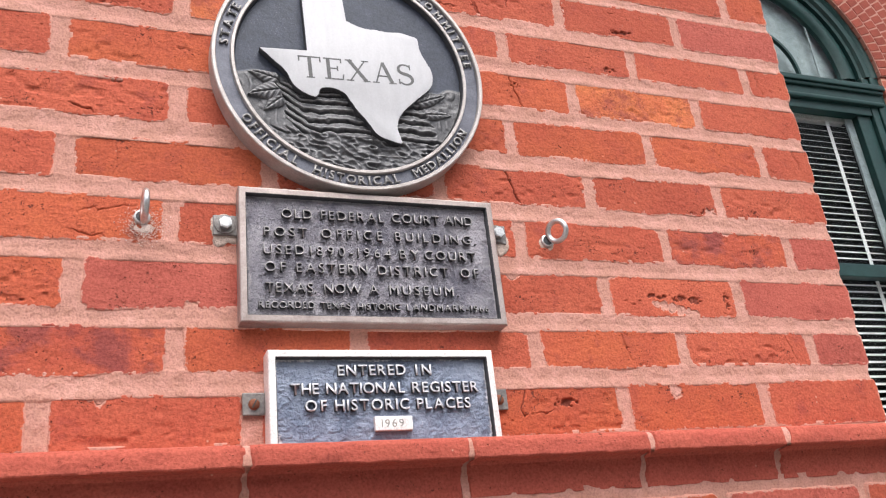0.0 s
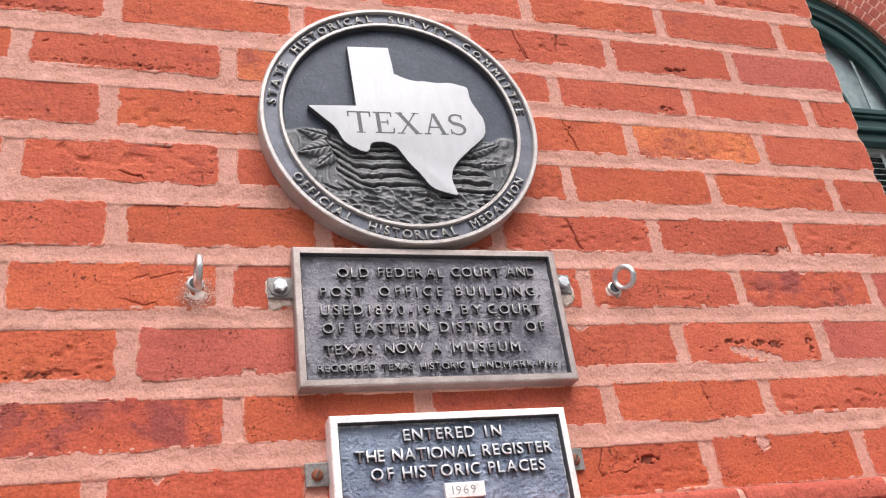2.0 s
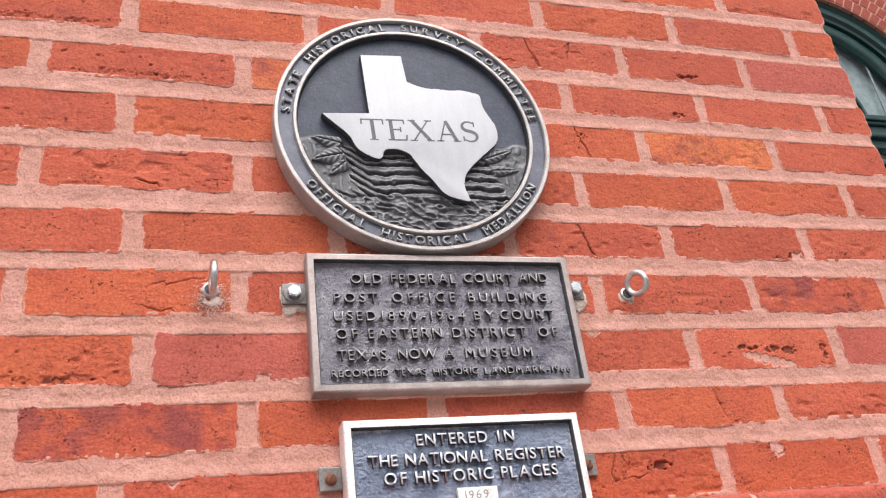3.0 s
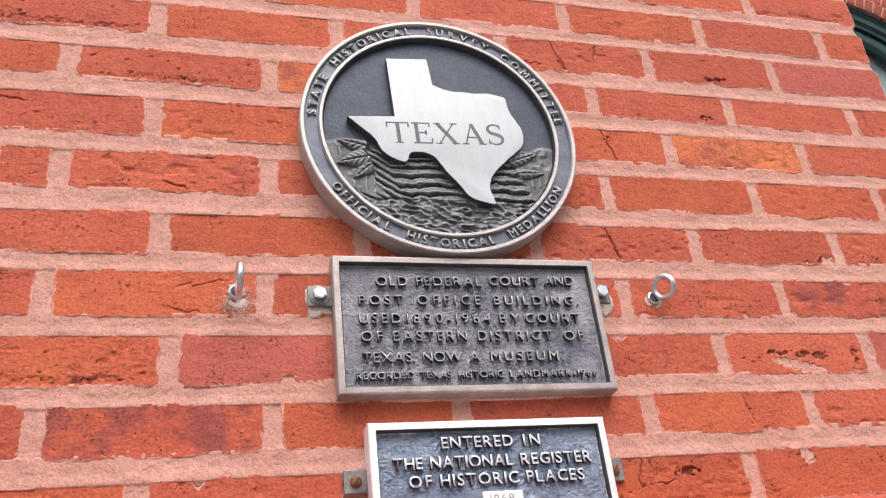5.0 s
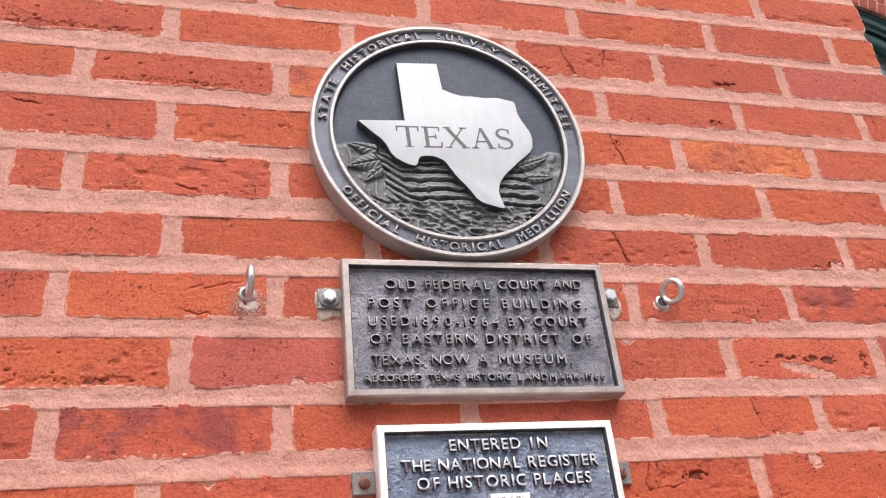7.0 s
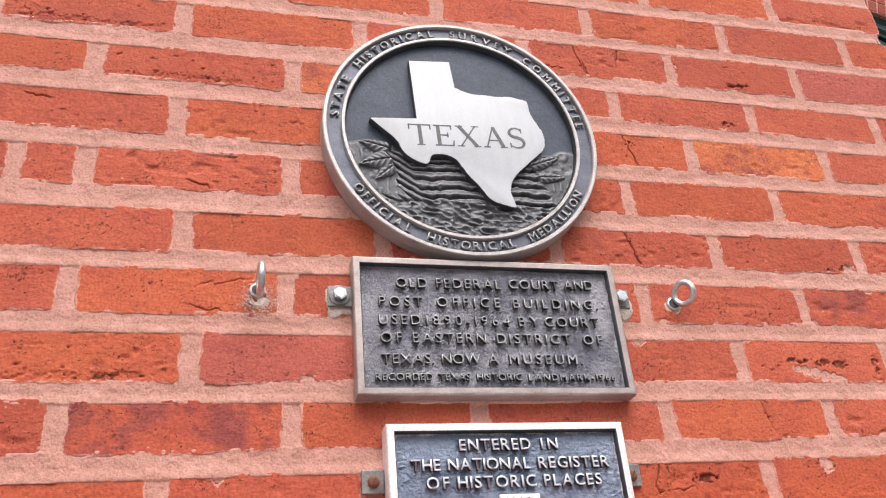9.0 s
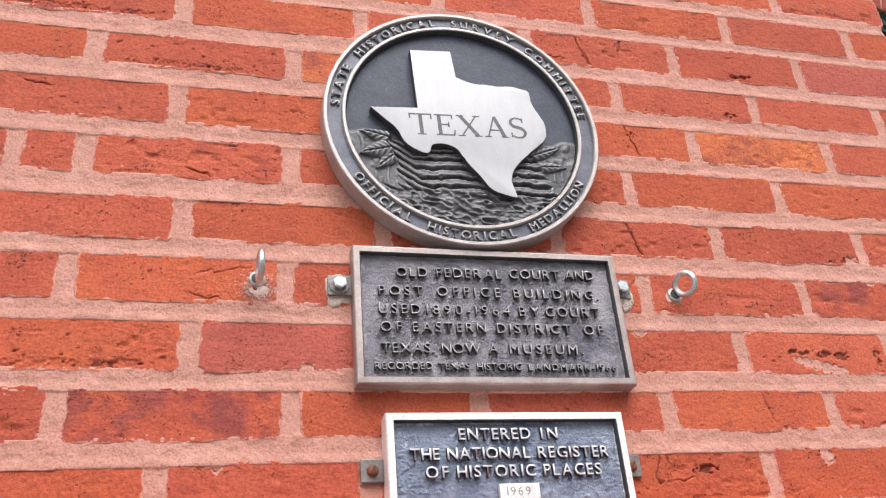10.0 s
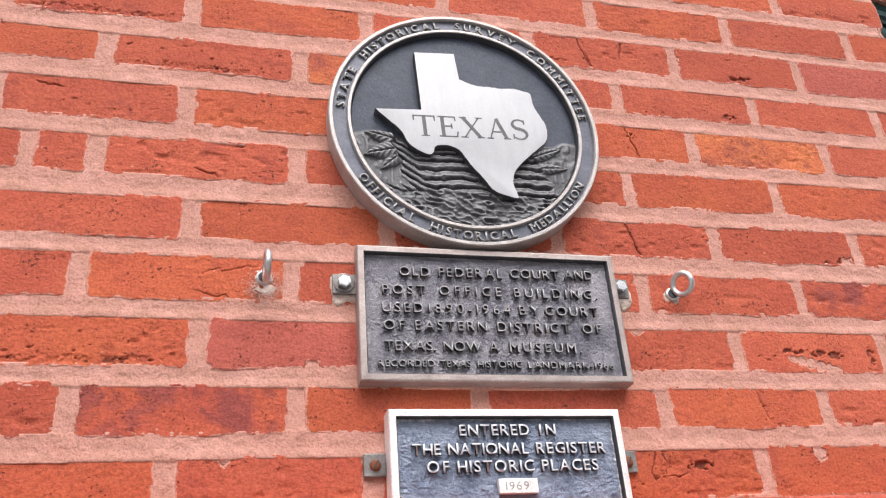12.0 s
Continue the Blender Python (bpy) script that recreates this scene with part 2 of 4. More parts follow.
TAB_GREY = metal_material("bracket_steel", (0.17, 0.158, 0.155), (0.27, 0.255, 0.25), 0.5, 0.6)
RUST = metal_material("rusty_steel", (0.16, 0.055, 0.03), (0.28, 0.10, 0.05), 0.75, 0.2)
DARK_STEEL = metal_material("dark_steel", (0.05, 0.05, 0.05), (0.10, 0.095, 0.09), 0.5, 0.6)
CAULK = metal_material("caulk", (0.48, 0.36, 0.31), (0.68, 0.58, 0.52), 0.85, 0.0, 160.0, 0.9, 0.003)
PLASTER = metal_material("plaster_flecks", (0.64, 0.47, 0.42), (0.80, 0.70, 0.66), 0.9, 0.0, 260.0, 0.6)
GREEN = metal_material("green_paint", (0.007, 0.030, 0.029), (0.014, 0.048, 0.046), 0.34, 0.0, 40.0, 0.2, 0.002)
GREEN.node_tree.nodes["Principled BSDF"].inputs["Specular IOR Level"].default_value = 0.35
BLIND = metal_material("blind_slat", (0.64, 0.64, 0.64), (0.76, 0.76, 0.75), 0.5, 0.0, 30.0, 0.1)
# near black: the unlit room's shade is put into its colour
ROOM = metal_material("room_shade", (0.012, 0.012, 0.013), (0.020, 0.020, 0.020), 0.9, 0.0, 10.0, 0.2)
PALE_GREY = metal_material("fanlight_shade", (0.20, 0.24, 0.255), (0.36, 0.41, 0.425), 0.7, 0.0, 8.0, 0.1)
PAVING = metal_material("concrete_paving", (0.17, 0.166, 0.158), (0.24, 0.232, 0.22), 0.9, 0.0, 12.0, 0.5, 0.006)

# for the added wall that holds back light from the horizon
SKY_BLOCK = metal_material("sky_block_grey", (0.14, 0.13, 0.12), (0.22, 0.205, 0.19), 0.9, 0.0, 3.0, 0.3, 0.01)

GLASS, nt, b = material("window_glass")
tr, gl, sh = node(nt, "BsdfTransparent"), node(nt, "BsdfGlossy", Roughness=0.02), nt.nodes.new("ShaderNodeMixShader")
tr.inputs["Color"].default_value = (0.93, 0.95, 0.95, 1)
sh.inputs[0].default_value = 0.011
nt.links.new(tr.outputs[0], sh.inputs[1])
nt.links.new(gl.outputs[0], sh.inputs[2])
nt.links.new(sh.outputs[0], nt.nodes["Material Output"].inputs["Surface"])


# ---- building blocks ----
def part(name, bm, mat, parent=None, label=""):
    me = bpy.data.meshes.new(name)
    bm.to_mesh(me)
    bm.free()
    return part_mesh(name, me, mat, parent, label)


def part_mesh(name, me, mat, parent=None, label=""):
    if mat:
        me.materials.append(mat)
    ob = new(name, me)
    if parent:
        ob.parent = parent
    if label:
        ob["label"] = label
    return ob


def thing(name, label, category, group="", kind="", at=(0, 0, 0)):
    ob = new(name)
    ob.empty_display_size = 0.02
    ob.location = at
    return tagged(ob, label, category, group, kind)


def box(bm, x0, x1, y0, y1, z0, z1, bevel=0.0, segments=2):
    r = bmesh.ops.create_cube(bm, size=1.0)
    for q in r["verts"]:
        q.co = Vector((x0 + (q.co.x + 0.5) * (x1 - x0), y0 + (q.co.y + 0.5) * (y1 - y0), z0 + (q.co.z + 0.5) * (z1 - z0)))
    if bevel:
        edges = list({e for q in r["verts"] for e in q.link_edges})
        bmesh.ops.bevel(bm, geom=edges, offset=bevel, segments=segments, affect="EDGES", profile=0.6)
    return bm


def boxed(*args, **kw):
    return box(bmesh.new(), *args, **kw)


def smooth(ob, angle=40):
    ob.data.polygons.foreach_set("use_smooth", [True] * len(ob.data.polygons))
    ob.data.set_sharp_from_angle(angle=radians(angle))
    return ob


def lathe(profile, steps=96, axis_origin=(0, 0, 0), arc=(0.0, 360.0)):
    """Turns (radius, y) points round the y axis through axis_origin."""
    bm = bmesh.new()
    o = Vector(axis_origin)
    full = arc[1] - arc[0] >= 360
    n = steps if full else steps + 1
    rings = []
    for i in range(n):
        a = radians(arc[0] + (arc[1] - arc[0]) * i / steps)
        rings.append([bm.verts.new(o + Vector((r * math.cos(a), y, r * math.sin(a)))) for r, y in profile])
    for i in range(steps):
        p, q = rings[i], rings[(i + 1) % n]
        for k in range(len(profile) - 1):
            bm.faces.new((p[k], q[k], q[k + 1], p[k + 1]))
    bmesh.ops.remove_doubles(bm, verts=bm.verts, dist=1e-6)
    bmesh.ops.recalc_face_normals(bm, faces=bm.faces)
    return bm


def tube(points, radius, sides=14, closed=False):
    bm = bmesh.new()
    pts = [Vector(p) for p in points]
    n = len(pts)
    rings = []
    for i, p in enumerate(pts):
        a = pts[(i - 1) % n] if closed or i else p
        z = pts[(i + 1) % n] if closed or i < n - 1 else p
        t = (z - a).normalized()
        side = t.cross(Vector((1, 0, 0))) if abs(t.x) < 0.9 else t.cross(Vector((0, 0, 1)))
        side.normalize()
        up = t.cross(side)
        rings.append([bm.verts.new(p + radius * (math.cos(k * math.tau / sides) * side + math.sin(k * math.tau / sides) * up)) for k in range(sides)])
    for i in range(n if closed else n - 1):
        p, q = rings[i], rings[(i + 1) % n]
        for k in range(sides):
            bm.faces.new((p[k], p[(k + 1) % sides], q[(k + 1) % sides], q[k]))
    if not closed:
        bm.faces.new(rings[0][::-1])
        bm.faces.new(rings[-1])
    bmesh.ops.recalc_face_normals(bm, faces=bm.faces)
    return bm


def prism(outline, y0, y1, bevel=0.0):
    """An (x, z) outline given thickness from y0 (back) to y1 (front)."""
    bm = bmesh.new()
    f = bm.faces.new([bm.verts.new((x, y1, z)) for x, z in outline])
    bmesh.ops.recalc_face_normals(bm, faces=[f])
    r = bmesh.ops.extrude_face_region(bm, geom=[f])
    bmesh.ops.translate(bm, vec=(0, y0 - y1, 0), verts=[g for g in r["geom"] if isinstance(g, bmesh.types.BMVert)])
    bmesh.ops.recalc_face_normals(bm, faces=bm.faces)
    if bevel:
        es = [e for e in bm.edges if all(abs(q.co.y - y1) < 1e-7 for q in e.verts)]
        bmesh.ops.bevel(bm, geom=es, offset=bevel, segments=2, affect="EDGES", profile=0.6)
    return bm


def value_noise(x, z, size, seed):
    """Smooth noise in -1..1 with lumps of the given size in metres."""
    rng = np.random.RandomState(seed)
    table = rng.uniform(-1, 1, (256, 256))
    u, w = np.asarray(x) / size + 1000.3, np.asarray(z) / size + 1000.7
    i, j = np.floor(u).astype(int), np.floor(w).astype(int)
    fu, fw = u - i, w - j
    fu, fw = fu * fu * (3 - 2 * fu), fw * fw * (3 - 2 * fw)
    g = lambda a, c: table[a % 256, c % 256]
    return (g(i, j) * (1 - fu) + g(i + 1, j) * fu) * (1 - fw) + (g(i, j + 1) * (1 - fu) + g(i + 1, j + 1) * fu) * fw


def grid_mesh(name, X, Y, Z, smooth_on=True, gaps=None):
    """A mesh from 2D arrays of places, with the front to -y when rows run up and columns run along +x."""
    nz, nx = X.shape
    me = bpy.data.meshes.new(name)
    co = np.stack([X, Y, Z], -1).reshape(-1, 3)
    idx = np.arange(nx * nz).reshape(nz, nx)
    quads = np.stack([idx[:-1, :-1], idx[:-1, 1:], idx[1:, 1:], idx[1:, :-1]], -1).reshape(-1, 4)
    if gaps is not None:                           # leaves out the squares whose four corners lie in a gap
        quads = quads[~gaps.ravel()[quads].all(1)]
        used, quads = np.unique(quads, return_inverse=True)
        co, quads = co[used], quads.reshape(-1, 4)
    me.from_pydata(co.tolist(), [], quads.tolist())
    if smooth_on:
        me.polygons.foreach_set("use_smooth", [True] * len(me.polygons))
    return me


def word(text, height, depth, width=None, bold=0.0):
    """A flat mesh of the word: x to the right from 0, y up from 0, z from 0 to depth; height is that of the capitals."""
    cu = bpy.data.curves.new("word", "FONT")
    cu.body, cu.size, cu.extrude, cu.offset, cu.resolution_u = text, 1.0, 0.0, (0.0 if "M" in text else bold), 4
    ob = bpy.data.objects.new("word", cu)
    scene.collection.objects.link(ob)
    cap = word.cap
    deps = bpy.context.evaluated_depsgraph_get()
    me = bpy.data.meshes.new_from_object(ob.evaluated_get(deps))
    bpy.data.objects.remove(ob)
    bpy.data.curves.remove(cu)
    bm = bmesh.new()
    bm.from_mesh(me)
    bpy.data.meshes.remove(me)
    xs = [q.co.x for q in bm.verts]
    k = height / cap
    kx = width / (max(xs) - min(xs)) if width else k
    x0 = min(xs)
    for q in bm.verts:
        q.co = Vector(((q.co.x - x0) * kx, q.co.y * k, depth))
    bmesh.ops.remove_doubles(bm, verts=bm.verts, dist=1e-6)
    r = bmesh.ops.extrude_face_region(bm, geom=list(bm.faces), use_keep_orig=True)
    for g in r["geom"]:
        if isinstance(g, bmesh.types.BMVert):
            g.co.z = 0.0
    bmesh.ops.recalc_face_normals(bm, faces=bm.faces)
    return bm


word.cap = 0.70
# feet and heads of the stems: share of the letter's width, 0 for the foot and 1 for the head
SERIF = {"T": ((0.5, 0),), "E": ((0.12, 0), (0.12, 1)), "X": ((0.1, 0), (0.9, 0), (0.1, 1), (0.9, 1)), "A": ((0.06, 0), (0.94, 0)), "H": ((0.1, 0), (0.9, 0), (0.1, 1), (0.9, 1)),
         "I": ((0.5, 0), (0.5, 1)), "R": ((0.12, 0), (0.12, 1), (0.92, 0)), "L": ((0.14, 0), (0.14, 1)), "U": ((0.1, 1), (0.9, 1)), "V": ((0.06, 1), (0.94, 1)),
         "Y": ((0.06, 1), (0.94, 1), (0.5, 0)), "M": ((0.08, 0), (0.92, 0), (0.08, 1), (0.92, 1)), "N": ((0.1, 0), (0.1, 1), (0.9, 1)), "F": ((0.14, 0), (0.14, 1)), "D": ((0.12, 0), (0.12, 1))}


def serif_letter(ch, height, depth, bold, half=0.17, thick=0.075):
    """A letter with small bars set to the ends of its stems."""
    g = word(ch, height, depth, bold=bold)
    w = max(q.co.x for q in g.verts)
    for f, top in SERIF.get(ch, ()):
        x, z = f * w, (height * (1 - thick) if top else 0.0)
        box(g, x - half * height, x + half * height, z, z + thick * height, 0.0, depth * 0.96)
    if ch in "TE":
        tips = ((0.0, 1), (w, 1)) if ch == "T" else ((w, 1), (w, 0))
        for x, top in tips:
            x = min(max(x, thick * height), w - thick * height)
            z = height * 0.76 if top else 0.0
            box(g, x - thick * height * 0.6, x + thick * height * 0.6, z, z + height * 0.24, 0.0, depth * 0.93)
    return g


def moved(bm, m):
    bmesh.ops.transform(bm, matrix=m, verts=bm.verts)
    return bm


def join(target, other):
    me = bpy.data.meshes.new("join")
    other.to_mesh(me)
    other.free()
    target.from_mesh(me)
    bpy.data.meshes.remove(me)
    return target


# From the flat word's axes to the wall's: right, up, towards the street.
TO_WALL = Matrix(((1, 0, 0, 0), (0, 0, -1, 0), (0, 1, 0, 0), (0, 0, 0, 1)))


def spaced_line(text, x0, x1, z0, z1, y, height, depth, bold=0.0, serif=False):
    """A line of letters from x0 to x1, every letter set apart, on a base line that runs from z0 to z1."""
    glyphs = []
    for ch in text:
        if ch == " ":
            glyphs.append(None)
        else:
            g = serif_letter(ch, height, depth, bold, 0.15, 0.045) if serif else word(ch, height, depth, bold=bold)
            glyphs.append((g, max(q.co.x for q in g.verts)))
    space = height * 0.62
    total = sum(g[1] if g else space for g in glyphs)
    gap = (x1 - x0 - total) / max(1, len(text) - 1)
    bm, x = bmesh.new(), 0.0
    for g in glyphs:
        if g:
            join(bm, moved(g[0], Matrix.Translation((x, 0, 0))))
        x += (g[1] if g else space) + gap
    tilt = math.atan2(z1 - z0, x1 - x0)
    return moved(bm, Matrix.Translation((x0, y, z0)) @ TO_WALL @ Matrix.Rotation(tilt, 4, "Z"))


def arc_line(text, a0, a1, radius, y, height, depth, upright=True, bold=0.0):
    """Letters whose middles stand from angle a0 to a1 (degrees) on a circle; upright: feet towards the centre."""
    widths = []
    for ch in text:
        g = serif_letter(ch, height, depth, bold)
        widths.append((g, max(q.co.x for q in g.verts)))
    steps = [0.0]
    for i in range(1, len(text)):
        steps.append(steps[-1] + (widths[i - 1][1] + widths[i][1]) / 2 + height * 0.28)
    bm = bmesh.new()
    for (g, w), s in zip(widths, steps):
        a = radians(a0 + (a1 - a0) * s / steps[-1])
        turn = a - math.pi / 2 if upright else a + math.pi / 2
        base = Matrix.Translation((-w / 2, 0, 0))
        r = radius if upright else radius + height
        join(bm, moved(g, Matrix.Translation((r * math.cos(a), r * math.sin(a), 0)) @ Matrix.Rotation(turn, 4, "Z") @ base))
    return moved(bm, Matrix.Translation((0, y, 0)) @ TO_WALL)


# ---- the setting: ground, plaque wall, far wall ----
H, Z0 = 0.078, 2.0            # height of a course; top of the bricks in course 0
JOINT = 0.018
CORNER = 1.25                 # where the plaque wall turns back

bm = bmesh.new()
bmesh.ops.create_grid(bm, x_segments=40, y_segments=40, size=600)
for q in bm.verts:
    q.co.z = 0.02 * noise.noise(q.co * 0.01)
tagged(part("ground", bm, PAVING), "weathered grey paving in front of the building", "ground", kind="structure")

wall = part("wall_south", boxed(-4.0, CORNER - 0.012, 0.012, 3.0, 0.0, 8.5), FAR_BRICK)
tagged(wall, "old red brick wall with wide pinkish mortar joints", "wall", kind="structure")

def brick_mesh(w, h, seed, scars=(), nicks=()):
    """One weathered brick, its middle at the origin, its face near y = -0.002, edges rounded and chipped."""
    rng = np.random.RandomState(seed)
    m = 0.0045
    step = 0.0009 if len(scars) else 0.0019
    def ticks(length):
        edge = np.linspace(-length / 2 - m, -length / 2 + 0.006, 10)
        return np.r_[edge, np.linspace(-length / 2 + 0.006, length / 2 - 0.006, max(4, int((length - 0.012) / step)))[1:-1], -edge[::-1]]

    X, Z = np.meshgrid(ticks(w), ticks(h))
    ox, oz = seed * 1.37, seed * 0.71
    r = 0.007
    qx, qz = np.abs(X) - (w / 2 - r), np.abs(Z) - (h / 2 - r)
    sdf = np.hypot(np.maximum(qx, 0), np.maximum(qz, 0)) + np.minimum(np.maximum(qx, qz), 0) - r
    inside = -sdf - 0.0006 + 0.0009 * value_noise(X + ox, Z + oz, 0.023, 11) + 0.0007 * value_noise(X + ox + 0.4 * Z, Z + oz - 0.4 * X, 0.0111, 12) + 0.0005 * value_noise(X + ox - 0.3 * Z, Z + oz + 0.3 * X, 0.0067, 20) + 0.00035 * value_noise(X + ox, Z + oz, 0.0037, 21) + 0.0014 * value_noise(X + ox, Z + oz, 0.055, 13)
    for nx, nz, r in nicks:                        # places where the mortar laps over the brick
        wob = 1 + 0.35 * value_noise(X + ox, Z + oz, 0.006, 23) + 0.2 * value_noise(X + ox, Z + oz, 0.003, 24)
        inside = np.minimum(inside, np.hypot(X - nx, Z - nz) - r * wob)
    Y = -0.0012 + rng.uniform(-0.0002, 0.0002) + 0.0005 * value_noise(X + ox, Z + oz, 0.05, 14) + 0.0003 * value_noise(X + ox, Z * 1.5 + oz, 0.009, 15)
    Y += X * rng.uniform(-0.004, 0.004)
    torn = np.clip(value_noise(X + ox, Z * 1.6 + oz, 0.012, 17) + value_noise(X + ox, Z * 1.6 + oz, 0.03, 18) - 0.55 - 0.5 * Z / h, 0, 1)
    Y += 0.0022 * torn * (rng.rand() < 0.45)
    lip = np.clip((0.0009 - inside) / 0.0009, 0, 6)
    Y += 0.00035 * lip ** 2
    Y0, edge = Y.copy(), np.clip((inside - 0.0015) / 0.0045, 0, 1)
    for _ in range(rng.randint(2, 8)):            # pits and torn clay, more of them low on the face
        px, pz = rng.uniform(-w / 2, w / 2), -h / 2 + h * rng.beta(1.2, 1.8)
        a, c = rng.uniform(0.0014, 0.0042), rng.uniform(0.0011, 0.0019)
        Y += rng.uniform(0.0008, 0.0022) * np.clip(2.2 * (0.8 + 0.7 * value_noise(X + ox, Z + oz, 0.0026, 29)) * np.exp(-((X - px) / a) ** 2 - ((Z - pz - 0.1 * (X - px)) / c) ** 2) - 0.7, 0, 1)
    def jagged(cx, cz, half, deep):
        path = cz + 0.3 * (X - cx) * math.sin(90 * cz + seed) + 0.0030 * value_noise(X + ox, Z * 0 + cz, 0.008, 26) + 0.0018 * value_noise(X + ox, Z * 0 + cz, 0.0030, 27)
        broad = 0.0007 + 0.0005 * value_noise(X + ox, Z * 0, 0.008, 28)
        return deep * np.exp(-((Z - path) / broad) ** 2) * np.exp(-((X - cx) / half) ** 4)

    for _ in range(rng.randint(0, 2)):             # short ragged cracks, most of them near the lower edge
        Y += jagged(rng.uniform(-0.45, 0.45) * w, (rng.beta(1.2, 2.2) - 0.5) * h, rng.uniform(0.003, 0.013), rng.uniform(0.0016, 0.0030))
    for fx, fz, a, c, deep in scars:               # larger torn places and long cracks
        if a < 0.003 and c > 0.006:
            path = fx * w + 0.0016 * value_noise(Z * 0, Z + oz, 0.009, 25) + 0.0010 * value_noise(Z * 0, Z + oz, 0.0035, 30) - 0.30 * (Z - fz * h)
            Y += deep * np.exp(-((X - path) / 0.0008) ** 2) * np.exp(-((Z - fz * h) / c) ** 4)
            continue
        if c <= 0.004 and a >= 0.01:
            Y += jagged(fx * w, fz * h, 1.3 * a, deep * 0.9)
            continue
        rag = 0.9 + 1.0 * value_noise(X + ox, Z + oz, 0.0052, 19) + 0.8 * value_noise(X + ox, Z + oz, 0.0027, 22)
        Y += deep * 0.62 * np.clip(3.4 * (rag * np.exp(-((X - fx * w) / a) ** 2 - ((Z - fz * h) / c) ** 2) - 0.42), 0, 1)
    if rng.rand() < 0.14:                           # a fine firing crack
        px, s = rng.uniform(-0.3, 0.3) * w, rng.uniform(-0.5, 0.5)
        path = px + s * Z + 0.004 * value_noise(Z * 0, Z + oz, 0.01, 16)
        Y += 0.0022 * np.exp(-((X - path) / 0.0013) ** 2) * (Z > -h * rng.uniform(0.0, 0.5))
    Y = np.minimum(Y0 + (Y - Y0) * edge, 0.018)
    me = grid_mesh("brick", X, Y, Z)
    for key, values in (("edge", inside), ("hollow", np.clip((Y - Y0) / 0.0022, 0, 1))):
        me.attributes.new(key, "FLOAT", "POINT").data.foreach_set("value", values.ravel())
    return me


JOINTS = {
    -3: (-0.53, -0.31, -0.085, 0.1475, 0.357, 0.590, 0.8256, 1.046),
    -2: (-0.42, -0.18, 0.0475, 0.2778, 0.483, 0.7126, 0.9304, 1.149),
    -1: (-0.51, -0.29, -0.060, 0.1721, 0.385, 0.605, 0.8273, 1.043),
    0: (-0.40, -0.18, 0.0420, 0.2719, 0.490, 0.7134, 0.9386, 1.156),
    1: (-0.52, -0.295, -0.070, 0.1562, 0.386, 0.608, 0.8310, 1.0495),
    2: (-0.49, -0.27, -0.0332, 0.0440, 0.2771, 0.500, 0.7209, 0.9454, 1.153),
    3: (-0.52, -0.30, -0.078, 0.1415, 0.372, 0.603, 0.8318, 1.0498),
    4: (-0.42, -0.19, 0.0395, 0.2804, 0.510, 0.7302, 0.9497, 1.1635),
    5: (-0.53, -0.31, -0.085, 0.1404, 0.371, 0.608, 0.8358, 1.0480),
    6: (-0.42, -0.19, 0.035, 0.262, 0.483, 0.7152, 0.9403, 1.1612),
    7: (-0.52, -0.30, -0.080, 0.148, 0.370, 0.595, 0.820, 1.0483),
    8: (-0.42, -0.19, 0.040, 0.270, 0.490, 0.710, 0.935, 1.160),
}
# top and bottom of the bricks of each course, at x = 0 and at x = 1.1
COURSES = {
    -3: (1.7690, 1.7790, 1.7140, 1.7180), -2: (1.8478, 1.8490, 1.7925, 1.8010), -1: (1.9262, 1.9268, 1.8675, 1.8700),
    0: (2.0030, 2.0022, 1.9465, 1.9478), 1: (2.0780, 2.0800, 2.0225, 2.0265), 2: (2.1608, 2.1575, 2.1052, 2.1012),
    3: (2.2425, 2.2325, 2.1830, 2.1772), 4: (2.3185, 2.3065, 2.2668, 2.2535), 5: (2.3985, 2.3890, 2.3440, 2.3275),
    6: (2.4770, 2.4640, 2.4215, 2.4050), 7: (2.5550, 2.5420, 2.4990, 2.4840), 8: (2.6330, 2.6200, 2.5770, 2.5620),
}


def course_edges(k, x):
    t0, t1, b0, b1 = COURSES[k]
    return t0 + (t1 - t0) * x / 1.1, b0 + (b1 - b0) * x / 1.1


